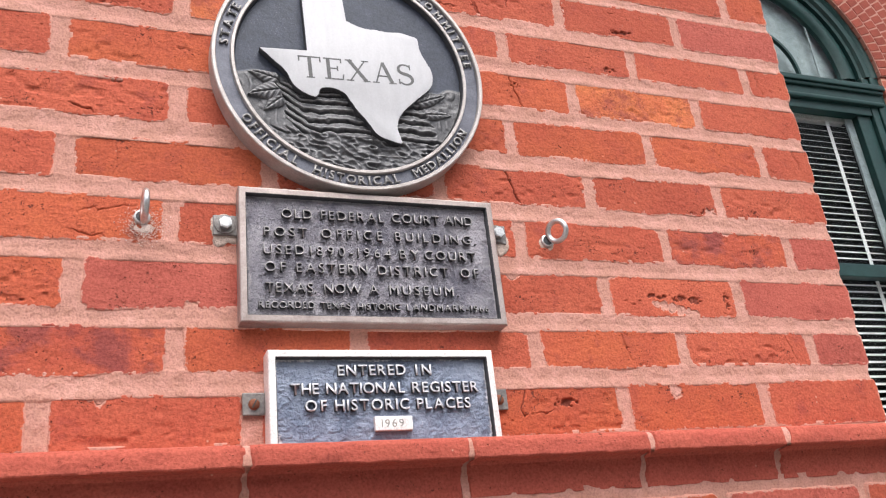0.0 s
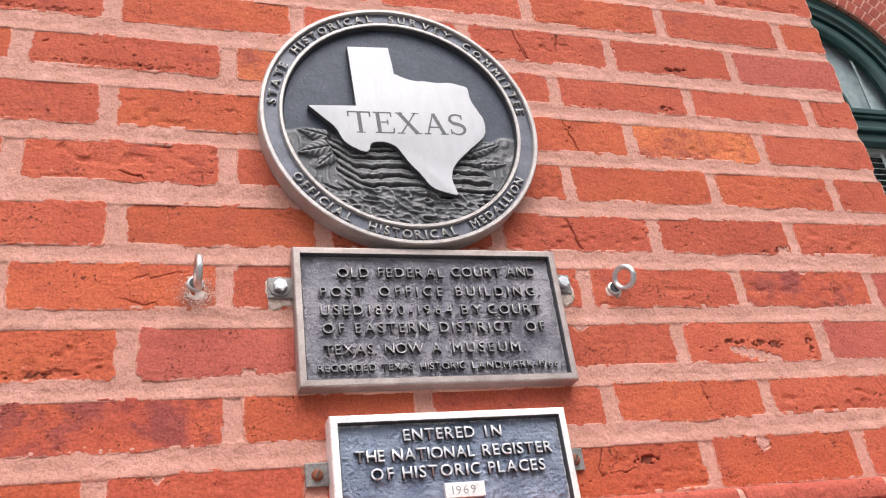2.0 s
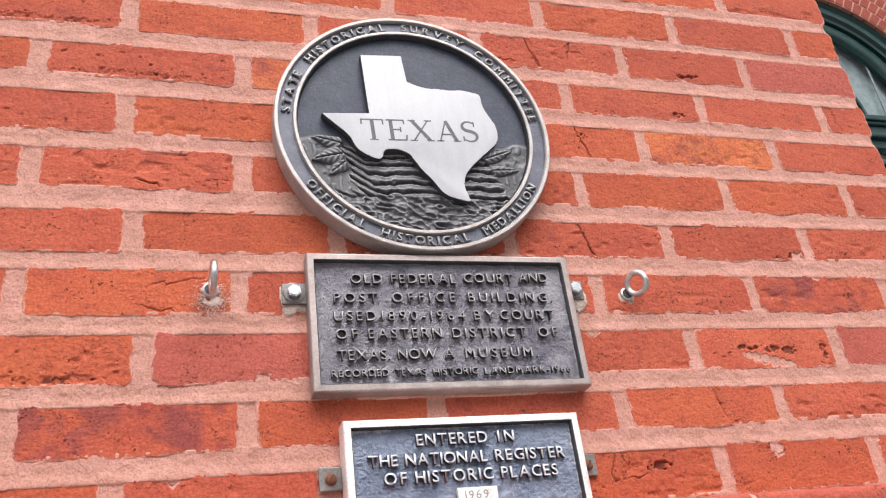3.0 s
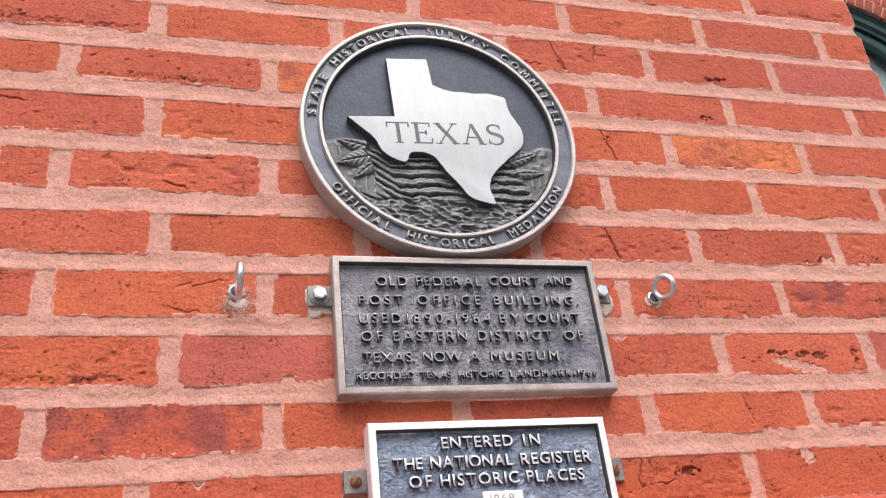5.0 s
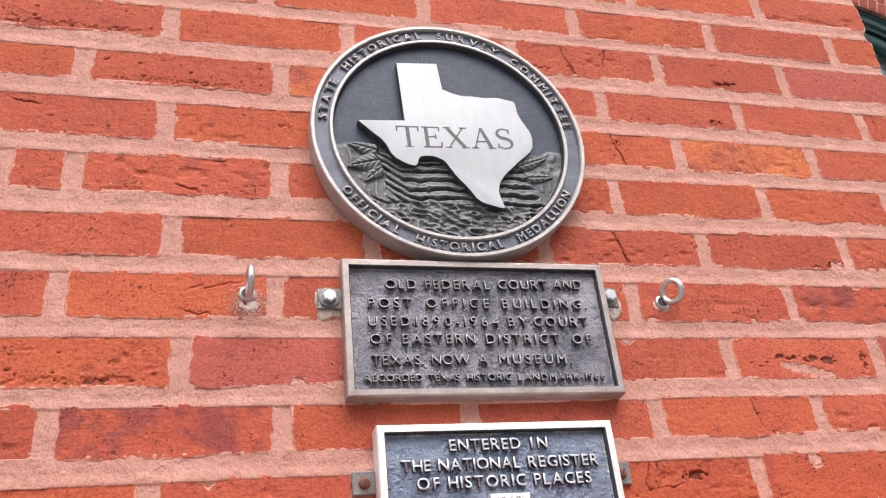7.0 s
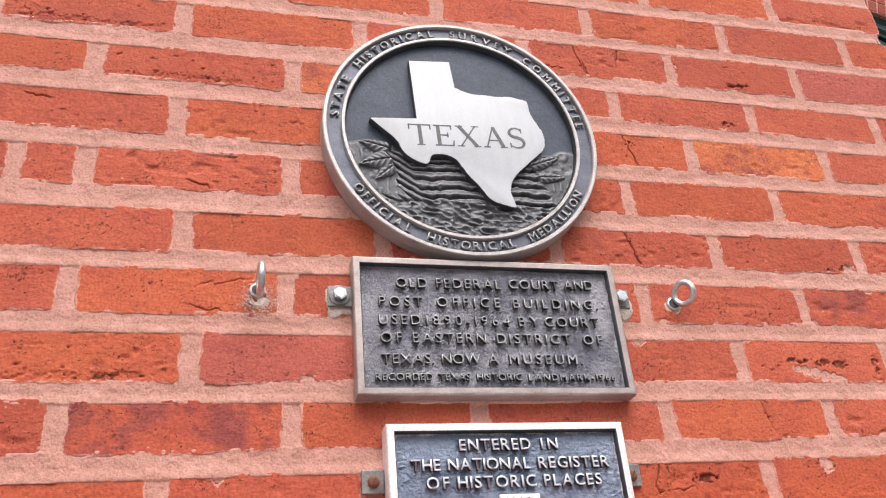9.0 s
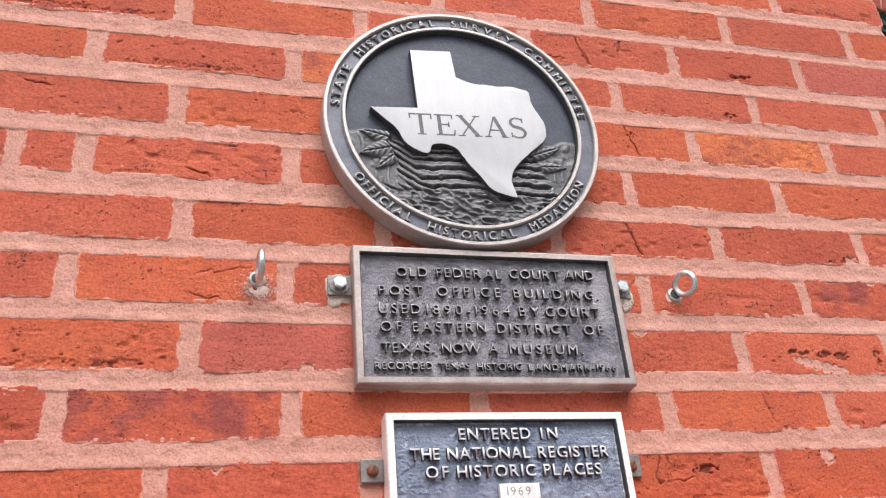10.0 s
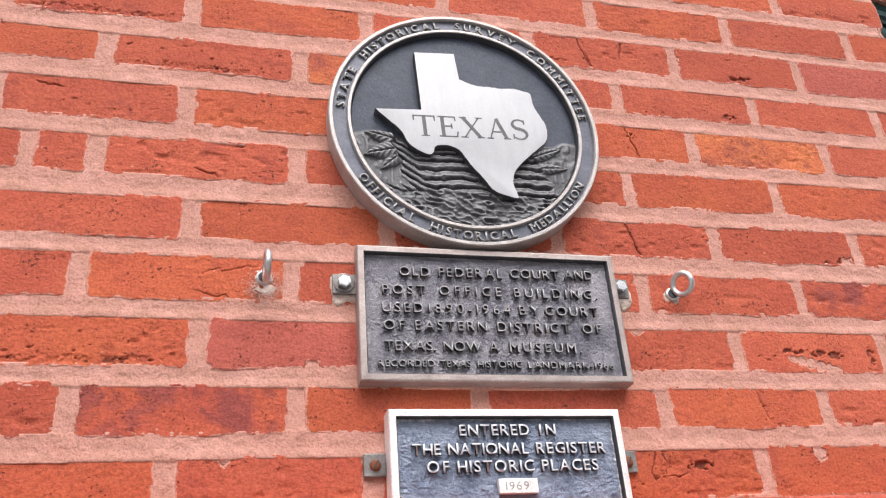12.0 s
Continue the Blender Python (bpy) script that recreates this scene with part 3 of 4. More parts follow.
LOOKS = {
    -3: ((0.03, BRICK_ORANGE), (0.25, BRICK_RED), (0.70, BRICK_ORANGE), (0.93, BRICK_ORANGE), (1.15, BRICK_RED)),
    -2: ((-0.07, BRICK_RED), (0.16, BRICK_STAINED), (0.38, BRICK_ORANGE), (0.60, BRICK_RED), (0.82, BRICK_ORANGE), (1.04, BRICK_RED), (1.2, BRICK_ROSE)),
    -1: ((0.05, BRICK_ORANGE), (0.28, BRICK_ROSE), (0.71, BRICK_RED), (0.93, BRICK_RED), (1.15, BRICK_ROSE)),
    0: ((-0.07, BRICK_RED), (0.16, BRICK_ORANGE), (0.38, BRICK_RED), (0.82, BRICK_RED), (1.05, BRICK_STAINED), (1.2, BRICK_ROSE)),
    1: ((0.04, BRICK_RED), (0.27, BRICK_ORANGE), (0.72, BRICK_RED), (0.94, BRICK_RED), (1.15, BRICK_RED)),
    2: ((0.0, BRICK_RED), (0.16, BRICK_RED), (0.38, BRICK_RED), (0.83, BRICK_ORANGE), (1.05, BRICK_ORANGE), (1.2, BRICK_RED)),
    3: ((0.03, BRICK_RED), (0.25, BRICK_ORANGE), (0.72, BRICK_ORANGE), (0.94, BRICK_AMBER), (1.15, BRICK_RED)),
    4: ((-0.07, BRICK_ORANGE), (0.16, BRICK_RED), (0.38, BRICK_AMBER), (0.62, BRICK_RED), (0.84, BRICK_RED), (1.05, BRICK_RED), (1.2, BRICK_RED)),
    5: ((0.03, BRICK_RED), (0.25, BRICK_ORANGE), (0.72, BRICK_RED), (0.94, BRICK_RED), (1.15, BRICK_ROSE)),
    6: ((0.6, BRICK_RED), (0.83, BRICK_ORANGE), (1.05, BRICK_RED), (1.2, BRICK_ORANGE)),
}
POCKED = tuple((random.Random(i).uniform(-0.46, 0.46), random.Random(i + 50).triangular(-0.46, 0.35, -0.42), random.Random(i + 90).triangular(0.0012, 0.0055, 0.0016),
                random.Random(i + 130).uniform(0.0012, 0.0022), 0.0024) for i in range(18)) + ((-0.12, -0.40, 0.075, 0.0085, 0.0019), (0.25, -0.36, 0.03, 0.005, 0.0020))
SCARS = {
    -1: ((0.93, ((-0.14, 0.02, 0.020, 0.0050, 0.0042), (0.03, -0.03, 0.016, 0.0045, 0.0040), (0.17, -0.08, 0.012, 0.0055, 0.0036), (0.22, 0.40, 0.012, 0.003, 0.0024),
                 (0.43, -0.05, 0.006, 0.012, 0.0040))),
         (0.05, POCKED)),
    1: ((0.72, ((-0.06, 0.3, 0.0024, 0.016, 0.004), (-0.03, -0.1, 0.0024, 0.016, 0.004), (0.0, -0.4, 0.0024, 0.014, 0.004))), (0.94, ((0.42, -0.38, 0.014, 0.008, 0.006), (0.3, -0.42, 0.010, 0.005, 0.004))),),
    3: ((0.72, ((0.11, 0.20, 0.008, 0.005, 0.007), (0.12, -0.15, 0.0024, 0.018, 0.005), (0.07, 0.42, 0.0024, 0.010, 0.004))), (0.03, ((-0.25, 0.22, 0.012, 0.003, 0.004),))),
    4: ((0.16, POCKED), (0.84, ((0.33, -0.28, 0.012, 0.005, 0.005),))),
    5: ((0.72, ((-0.15, 0.0, 0.0024, 0.030, 0.004), (-0.11, -0.3, 0.0024, 0.016, 0.004), (-0.35, -0.3, 0.012, 0.004, 0.004))), (0.94, ((0.0, -0.30, 0.022, 0.005, 0.005),)),
        (0.03, POCKED)),
    0: ((0.16, ((0.22, 0.20, 0.020, 0.003, 0.0032), (0.16, -0.36, 0.018, 0.004, 0.0030))),),
    2: ((0.16, ((0.22, 0.42, 0.008, 0.003, 0.005), (-0.32, 0.36, 0.004, 0.003, 0.006), (0.05, -0.33, 0.010, 0.002, 0.006))),),
    -2: ((0.82, ((0.08, 0.40, 0.010, 0.003, 0.0024), (0.10, 0.1, 0.0018, 0.02, 0.0018))), (1.04, ((0.35, 0.1, 0.002, 0.02, 0.0016),))),
    -3: ((0.70, ((0.15, 0.15, 0.016, 0.006, 0.006),)),),
}


LAPS = [(0.294, 1.8640, 0.0120), (0.905, 1.8885, 0.0050), (0.916, 1.8860, 0.0065), (0.928, 1.8825, 0.0070), (0.941, 1.8780, 0.0080), (0.953, 1.8740, 0.0085), (0.963, 1.8705, 0.0080),
        (0.692, 1.9270, 0.0100), (0.843, 2.0840, 0.0070), (0.170, 2.0810, 0.0060), (1.030, 2.0300, 0.0090), (0.205, 1.7690, 0.0060), (0.905, 1.7690, 0.0080),
        (0.352, 2.2400, 0.0060), (0.930, 2.0980, 0.0060), (0.700, 1.8490, 0.0060), (0.260, 2.3250, 0.0070)]


def picked(table, k, x0, x1, default):
    for x, value in table.get(k, ()):
        if x0 < x < x1:
            return value
    return default


bricks = []
for k, cuts in JOINTS.items():
    ends = [-0.62] + list(cuts) + [CORNER + 0.007]
    for i in range(len(ends) - 1):
        gap = 0.0215 if ends[i] < 0.5 else 0.0165
        if k == 2 and i == 2:
            gap = 0.0150
        w = ends[i + 1] - ends[i] - gap
        if w > 0.03:
            x = (ends[i] + ends[i + 1]) / 2
            top, foot = course_edges(k, x)
            bricks.append((k, x, w + 0.0028, (top + foot) / 2, top - foot + 0.0028))
KINDS = (BRICK_RED, BRICK_RED, BRICK_ORANGE, BRICK_RED, BRICK_RED, BRICK_ROSE, BRICK_ORANGE)
rng = random.Random(5)
LAPS += [(x + rng.uniform(-0.5, 0.5) * w, z + rng.choice((-1, 1, 1)) * (h / 2 + 0.0025 + rng.uniform(-0.001, 0.002)), rng.choice((0.003, 0.004, 0.005, 0.007)))
         for _, x, w, z, h in bricks if rng.random() < 0.8]
LAPS += [(x + side * (w / 2 + 0.002), z + up * 0.030, rng.choice((0.004, 0.006, 0.008)))
         for _, x, w, z, h in bricks for side in (-1, 1) for up in (-1, 1) if rng.random() < 0.4]
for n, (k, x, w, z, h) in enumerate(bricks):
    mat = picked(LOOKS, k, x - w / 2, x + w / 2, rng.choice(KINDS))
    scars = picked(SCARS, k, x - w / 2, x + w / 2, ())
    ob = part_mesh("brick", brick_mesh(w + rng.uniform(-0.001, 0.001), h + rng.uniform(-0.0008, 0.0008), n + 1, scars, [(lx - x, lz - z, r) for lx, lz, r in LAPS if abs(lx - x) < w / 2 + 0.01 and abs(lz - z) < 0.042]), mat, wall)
    lean = (COURSES[k][1] - COURSES[k][0]) / 1.1
    ob.location = (x, 0, z + rng.uniform(-0.0006, 0.0006))
    ob.rotation_euler = (0, -math.atan(lean) + radians(rng.uniform(-0.2, 0.2)), 0)

# mortar bed: a lumpy struck surface between the bricks
xs = np.arange(-0.62, CORNER - 0.003, 0.0015)
zs = np.arange(1.712, 2.66, 0.0015)
X, Z = np.meshgrid(xs, zs)
struck = np.full(X.shape, -0.0004)
for k in JOINTS:                                   # each bed is tooled hollow, with a sharp lip on the bricks below
    low_edge = course_edges(k, X)[0]
    high_edge = course_edges(k + 1, X)[1] if k + 1 in JOINTS else low_edge + 0.02
    f = (Z - low_edge) / (high_edge - low_edge)
    hollow = np.interp(f + 0.10 * value_noise(X, Z, 0.03, 8), (0.0, 0.10, 0.40, 1.0), (-0.0016, -0.0014, -0.0003 , -0.0009)) + 0.0004 * value_noise(X, Z * 0.4, 0.05, 7)
    struck = np.where((f > -0.15) & (f < 1.15), hollow, struck)
Y = struck + 0.0005 * value_noise(X, Z, 0.013, 3) + 0.0003 * value_noise(X, Z, 0.0057, 4) + 0.0004 * value_noise(X, Z, 0.0031, 2) + 0.0005 * value_noise(X, Z * 2, 0.035, 5)
for k, x, w, z, h in bricks:
    core = (np.abs(X - x) < w / 2 - 0.005) & (np.abs(Z - z) < h / 2 - 0.006)
    Y[core] = 0.0135
for lx, lz, r in LAPS:
    far_off = np.hypot(X - lx, Z - lz)
    near = (far_off < r * 1.6 + 0.004) & (Y > 0.0012)
    Y[near] = np.minimum(Y[near], np.where(far_off[near] < r * 1.15, -0.0002, 0.0048) + 0.0006 * value_noise(X[near], Z[near], 0.005, 6))
Y[:, -1] = 0.02
X[:, -6:] += 0.003 * value_noise(X[:, -6:] * 0, Z[:, -6:], 0.02, 9)
part_mesh("mortar", grid_mesh("mortar", X, Y, Z, gaps=Y > 0.0134), MORTAR, wall, "pinkish sandy lime mortar, roughly struck")

# moulded water-table course under the wall, and the plinth below it
LEDGE = [(0.012, 1.716), (-0.010, 1.714), (-0.040, 1.7085), (-0.047, 1.7065), (-0.0505, 1.702), (-0.0520, 1.695), (-0.0522, 1.6850), (-0.0512, 1.6836),
         (-0.030, 1.6835), (-0.0255, 1.680), (-0.0235, 1.671), (-0.0215, 1.661), (-0.0205, 1.650), (-0.020, 1.646), (0.012, 1.645)]


def ledge_mesh(name, w, seed, grow=0.0, rough=1.0, squeeze=1.0, middle=1.682):
    prof = np.array(LEDGE)
    d = np.r_[0, np.cumsum(np.hypot(*np.diff(prof, axis=0).T))]
    s = np.linspace(0, d[-1], 100)
    py, pz = np.interp(s, d, prof[:, 0]), np.interp(s, d, prof[:, 1])
    n = max(4, int(w / 0.0035))
    xx = np.linspace(-w / 2, w / 2, n)
    X, S = np.meshgrid(xx, s)
    Y, Zz = np.repeat(py[:, None], n, 1), np.repeat(pz[:, None], n, 1)
    o = seed * 2.1
    bumpy = rough * (0.0009 * value_noise(X + o, S, 0.014, 31) + 0.0006 * value_noise(X + o, S, 0.006, 32))
    end = np.clip((0.004 + 0.003 * value_noise(S + o, X * 0, 0.009, 33) - (w / 2 - np.abs(X))) / 0.004, 0, 1.4) ** 2 * 0.0045
    Y = Y + grow + bumpy + end
    Zz = Zz - end * 0.3
    return grid_mesh(name, X, Y, middle + (Zz - middle) * squeeze + 0.5 * bumpy)


LEDGE_CUTS = (-0.60, -0.365, -0.125, 0.108, 0.347, 0.587, 0.821, 1.022, 1.262)
for i in range(len(LEDGE_CUTS) - 1):
    a, c = LEDGE_CUTS[i:i + 2]
    ob = part_mesh("moulded_brick", ledge_mesh("moulded_brick", c - a - 0.003 - 0.004 * (i % 2), i + 1), BRICK_MOULDED, wall)
    ob.location = ((a + c) / 2, 0, 0)
    ob.data.flip_normals()
    smooth(ob, 33)
ob = part_mesh("mortar", ledge_mesh("mortar", 1.86, 40, 0.0026, 0.6, 0.935, 1.700), MORTAR, wall)
ob.location = (0.33, 0, 0)
ob.data.flip_normals()

X, Z = np.meshgrid(np.arange(-0.62, CORNER, 0.004), np.arange(1.40, 1.656, 0.004))
Y = -0.019 + 0.0014 * value_noise(X, Z, 0.012, 41) + 0.0008 * value_noise(X, Z, 0.006, 42)
part_mesh("mortar", grid_mesh("mortar", X, Y, Z), MORTAR, wall)
for k in range(3):
    off = 0.11 * (k % 2)
    for i in range(9):
        x0 = -0.62 + off + i * 0.222
        w = min(0.206, CORNER - x0)
        if w > 0.05:
            ob = part_mesh("brick", brick_mesh(w, H - JOINT, 300 + k * 20 + i), rng.choice(KINDS), wall)
            ob.location = (x0 + w / 2, -0.022, 1.632 - k * H - 0.03)
part("plinth", boxed(-4.0, CORNER + 0.0, -0.016, 0.02, 0.0, 1.64), FAR_BRICK, wall)

# added out of view behind the camera to block low sky light
tagged(part("wall_street", boxed(-30.0, 34.0, -14.4, -14.0, 0.0, 7.0), SKY_BLOCK), "unseen plain grey wall, added to block low sky light", "wall", kind="structure")

# ---- far wall with the arched window ----
FAR = 2.97
CX, CZ, R0 = 4.43, 4.86, 1.012
SILL = 1.9
bm = bmesh.new()
box(bm, CORNER - 0.012, CX - R0, FAR, FAR + 0.35, 0, CZ)
box(bm, CX + R0, 12.0, FAR, FAR + 0.35, 0, CZ)
box(bm, CX - R0, CX + R0, FAR, FAR + 0.35, 0, SILL)
box(bm, CORNER - 0.012, CX - R0, FAR, FAR + 0.35, CZ, 8.5)
box(bm, CX + R0, 12.0, FAR, FAR + 0.35, CZ, 8.5)
steps = 32
for i in range(steps):
    a0, a1 = math.pi * i / steps, math.pi * (i + 1) / steps
    p = [(CX + R0 * math.cos(a0), CZ + R0 * math.sin(a0)), (CX + R0 * math.cos(a1), CZ + R0 * math.sin(a1))]
    q = [(p[1][0], 8.5), (p[0][0], 8.5)]
    vs = [[bm.verts.new((x, y, z)) for x, z in p + q] for y in (FAR, FAR + 0.35)]
    bm.faces.new(vs[0])
    bm.faces.new(vs[1][::-1])
    bm.faces.new((vs[0][1], vs[0][0], vs[1][0], vs[1][1]))
bmesh.ops.recalc_face_normals(bm, faces=bm.faces)
far_wall = tagged(part("wall_rear", bm, FAR_BRICK), "set-back red brick wall around an arched window", "wall", kind="structure")
VOUSSOIR = bpy.data.meshes.new("voussoir")
vb = boxed(-0.031, 0.031, -0.012, 0.02, 0.0, 0.101, bevel=0.003, segments=1)
vb.to_mesh(VOUSSOIR)
vb.free()
VOUSSOIR.materials.append(BRICK_DEEP)
for ring in range(5):
    r = R0 + 0.006 + ring * 0.112
    n = int(math.pi * (r + 0.05) / 0.0735)
    for i in range(n):
        a = math.pi * (i + 0.5) / n
        if ring > 1 and a > 1.9:
            continue
        ob = new("brick", VOUSSOIR)
        ob.parent = far_wall
        ob.matrix_basis = Matrix.Translation((CX + r * math.cos(a), FAR - 0.002 * (ring in (0, 1)), CZ + r * math.sin(a))) @ Matrix.Rotation(math.pi / 2 - a, 4, "Y")
part("mortar", moved(lathe([(R0 - 0.001, 0.02), (R0 - 0.001, -0.0098), (R0 + 0.562, -0.0098), (R0 + 0.562, 0.02)], 64, arc=(0, 180)), Matrix.Translation((CX, FAR, CZ))), MORTAR_DARKER, far_wall)

# ---- arched window in the far wall ----
window = thing("window_1", "arched green-painted timber window with white blinds", "window", kind="structure", at=(CX, FAR, CZ))


def win_part(name, bm, mat, label="", parent=None):
    ob = part(name, bm, mat, parent or window, label)
    return ob


Yf = 0.03                       # front of the frame behind the wall's face
arch_outer = win_part("arch_casing", lathe([(1.012, Yf + 0.10), (1.012, Yf - 0.01), (0.985, Yf - 0.014), (0.965, Yf + 0.002), (0.945, Yf + 0.002), (0.93, Yf - 0.01), (0.905, Yf - 0.006), (0.89, Yf + 0.016), (0.865, Yf + 0.02), (0.865, Yf + 0.10)], 64, arc=(0, 180)), GREEN)
smooth(arch_outer, 35)
smooth(win_part("arch_sash", lathe([(0.862, Yf + 0.09), (0.862, Yf + 0.05), (0.835, Yf + 0.034), (0.775, Yf + 0.034), (0.755, Yf + 0.046), (0.735, Yf + 0.06), (0.728, Yf + 0.09)], 64, arc=(0, 180)), GREEN), 35)
smooth(win_part("fan_ring", lathe([(0.365, Yf + 0.09), (0.365, Yf + 0.062), (0.345, Yf + 0.062), (0.345, Yf + 0.09)], 48, arc=(0, 180)), GREEN), 35)
win_part("glazing_bar", boxed(0.562, 0.576, Yf + 0.084, Yf + 0.095, -0.09, 0.55), PALE_GREY, "thin pale bar behind the glass")
# transom, stacked mouldings
transom = win_part("transom", boxed(-0.995, 0.995, Yf - 0.05, Yf + 0.10, -0.135, -0.092, bevel=0.008), GREEN)
win_part("cap_moulding", boxed(-0.985, 0.985, Yf - 0.035, Yf + 0.08, -0.162, -0.134, bevel=0.011), GREEN, parent=transom)
win_part("frieze_board", boxed(-0.97, 0.97, Yf - 0.012, Yf + 0.08, -0.222, -0.161, bevel=0.004), GREEN, parent=transom)
win_part("bed_moulding", boxed(-0.975, 0.975, Yf - 0.024, Yf + 0.08, -0.258, -0.221, bevel=0.014), GREEN, parent=transom)
win_part("head_rail", boxed(-0.86, 0.86, Yf + 0.012, Yf + 0.09, -0.326, -0.257, bevel=0.005), GREEN, parent=transom)
for s in (-1, 1):
    for name, x0, x1, y, bev in (("jamb", 0.93, 1.012, Yf - 0.006, 0.012), ("jamb_moulding", 0.862, 0.928, Yf + 0.006, 0.012), ("sash_stile", 0.735, 0.86, Yf + 0.034, 0.008)):
        a, c = sorted((s * x0, s * x1))
        win_part(name, boxed(a, c, y, Yf + 0.12, SILL - CZ + 0.05, -0.257 if name == "sash_stile" else 0.0, bevel=bev), GREEN)
win_part("meeting_rail", boxed(-0.74, 0.74, Yf + 0.03, Yf + 0.10, -1.58, -1.49, bevel=0.006), GREEN)
win_part("window_sill", boxed(-1.012, 1.012, Yf - 0.08, Yf + 0.12, SILL - CZ, SILL - CZ + 0.07, bevel=0.01), GREEN)
for name, z0, z1 in (("upper_pane", -1.50, -0.315), ("lower_pane", -2.9, -1.57)):
    win_part(name, boxed(-0.737, 0.737, Yf + 0.072, Yf + 0.076, z0, z1), GLASS).visible_shadow = False
fan = win_part("fan_pane", lathe([(0.0005, Yf + 0.072), (0.74, Yf + 0.072), (0.74, Yf + 0.076), (0.0005, Yf + 0.076)], 48, arc=(0, 180)), GLASS)
fan.visible_shadow = False
# plain pale panel that fills the arch behind the glass
bm = bmesh.new()
box(bm, -0.99, 0.99, Yf + 0.13, Yf + 0.132, -0.30, 1.02)
win_part("fanlight_shade", bm, PALE_GREY, "pale grey panel behind the fanlight glass")
# pale upright strips at both sides of the panes
for s in (-1, 1):
    a, c = sorted((s * 0.672, s * 0.735))
    win_part("inner_liner", boxed(a, c, Yf + 0.085, Yf + 0.100, -2.88, -0.326), PALE_GREY, "pale grey upright strip behind the glass")
blind = thing("window_blind", "white horizontal slatted blind lowered behind the window glass", "blind", at=(CX, FAR + Yf + 0.15, CZ))
SLAT = bpy.data.meshes.new("slat")
sb = bmesh.new()
box(sb, -0.70, 0.70, -0.019, 0.019, -0.0014, 0.0014)
moved(sb, Matrix.Rotation(radians(36), 4, "X"))
sb.to_mesh(SLAT)
sb.free()
SLAT.materials.append(BLIND)
for i in range(53):
    ob = new("slat", SLAT)
    ob.parent = blind
    ob.location = (0, 0, -0.355 - i * 0.0475)
part("head_box", boxed(-0.71, 0.71, -0.025, 0.025, -0.335, -0.295, bevel=0.003), BLIND, blind)
for x in (-0.53, 0.0, 0.535):
    part("ladder_tape", boxed(x - 0.015, x + 0.015, -0.024, -0.022, -2.88, -0.32), BLIND, blind)
# unseen room shell, its darkness painted rather than left to the light
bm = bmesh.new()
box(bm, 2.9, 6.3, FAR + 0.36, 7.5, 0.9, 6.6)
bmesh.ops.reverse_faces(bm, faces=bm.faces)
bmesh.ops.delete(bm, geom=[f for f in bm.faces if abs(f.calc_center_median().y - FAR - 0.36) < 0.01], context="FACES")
tagged(part("wall_inside", bm, ROOM), "unseen room walls behind the window, near black for the indoor shade", "wall", kind="structure")

# ---- the round medallion ----
MX, MZ, MR = 0.4943, 2.1976, 0.1802
MF = -0.030                     # its front plane
medallion = thing("round_medallion", "cast metal medallion with a raised silver state map on dark grey", "medallion", at=(MX, 0, MZ))
medallion.scale = (1.0045, 0.96, 1.0045)
smooth(part("body", lathe([(0.0005, -0.0005), (MR - 0.001, -0.0005), (MR - 0.001, -0.016), (MR - 0.004, -0.022), (MR - 0.006, -0.0225), (0.1540, -0.0225), (0.1525, -0.0060), (0.0005, -0.0060)], 128), BAND_GREY, medallion), 30)
smooth(part("rim", lathe([(MR - 0.0012, 0.0), (MR, -0.002), (MR, MF + 0.0015), (MR - 0.0012, MF), (MR - 0.0048, MF), (MR - 0.0058, MF + 0.0015), (MR - 0.0060, MF + 0.007)], 144), CAST_PALE, medallion, "pale worn outer rim"), 30)
smooth(part("band", lathe([(MR - 0.0052, MF + 0.0055), (0.1565, MF + 0.0055)], 144), BAND_GREY, medallion, "dark grey lettered band"), 30)
smooth(part("inner_ring", lathe([(0.1572, MF + 0.0058), (0.1568, MF + 0.0020), (0.1560, MF + 0.0006), (0.1528, MF + 0.0006), (0.1518, MF + 0.0020)], 144), CAST_PALE, medallion, "pale worn inner ring"), 30)
# shade inside the ring is painted as a dark wall
smooth(part("inner_wall", lathe([(0.1519, MF + 0.0018), (0.1512, MF + 0.0035), (0.1506, MF + 0.020)], 144), SIDE_SHADOW, medallion, "inner side of the ring, coloured dark for the recess shade"), 30)

# field with its cast landscape: ploughed furrows that bend back at one end, clods and leaves
g = np.linspace(-0.1512, 0.1512, 440)
X, Z = np.meshgrid(g, g)
RR = np.hypot(X, Z)
horizon = -0.014 - 0.55 * np.clip(0.06 - np.abs(X), 0, 0.06) + 0.010 * value_noise(X, Z * 0, 0.02, 51)
low = np.clip((horizon - Z) / 0.006, 0, 1)
fur = np.clip((-0.030 - Z) / 0.004, 0, 1) * np.clip((Z + 0.104) / 0.003, 0, 1)
bent = Z - 0.75 * np.clip(-0.066 - 0.25 * (Z + 0.07) - X, 0, 0.05) + 0.06 * np.clip(X - 0.02, 0, 1)
saw = ((bent + 0.0026 * value_noise(X, Z, 0.035, 52) + 0.0016 * value_noise(X, Z, 0.011, 57) + 0.0009 * value_noise(X, Z, 0.005, 59)) / 0.0122) % 1.0
groove = 1 - np.exp(-((saw - 0.22) / 0.17) ** 2) + 0.25 * np.exp(-((saw - 0.55) / 0.13) ** 2)
relief = fur * (0.0062 * (groove - 0.7) + 0.0010 * value_noise(X, Z, 0.007, 58) * (saw < 0.45) + 0.0006 * value_noise(X, Z, 0.004, 50))
clods = np.clip((-0.100 - Z) / 0.005, 0, 1)
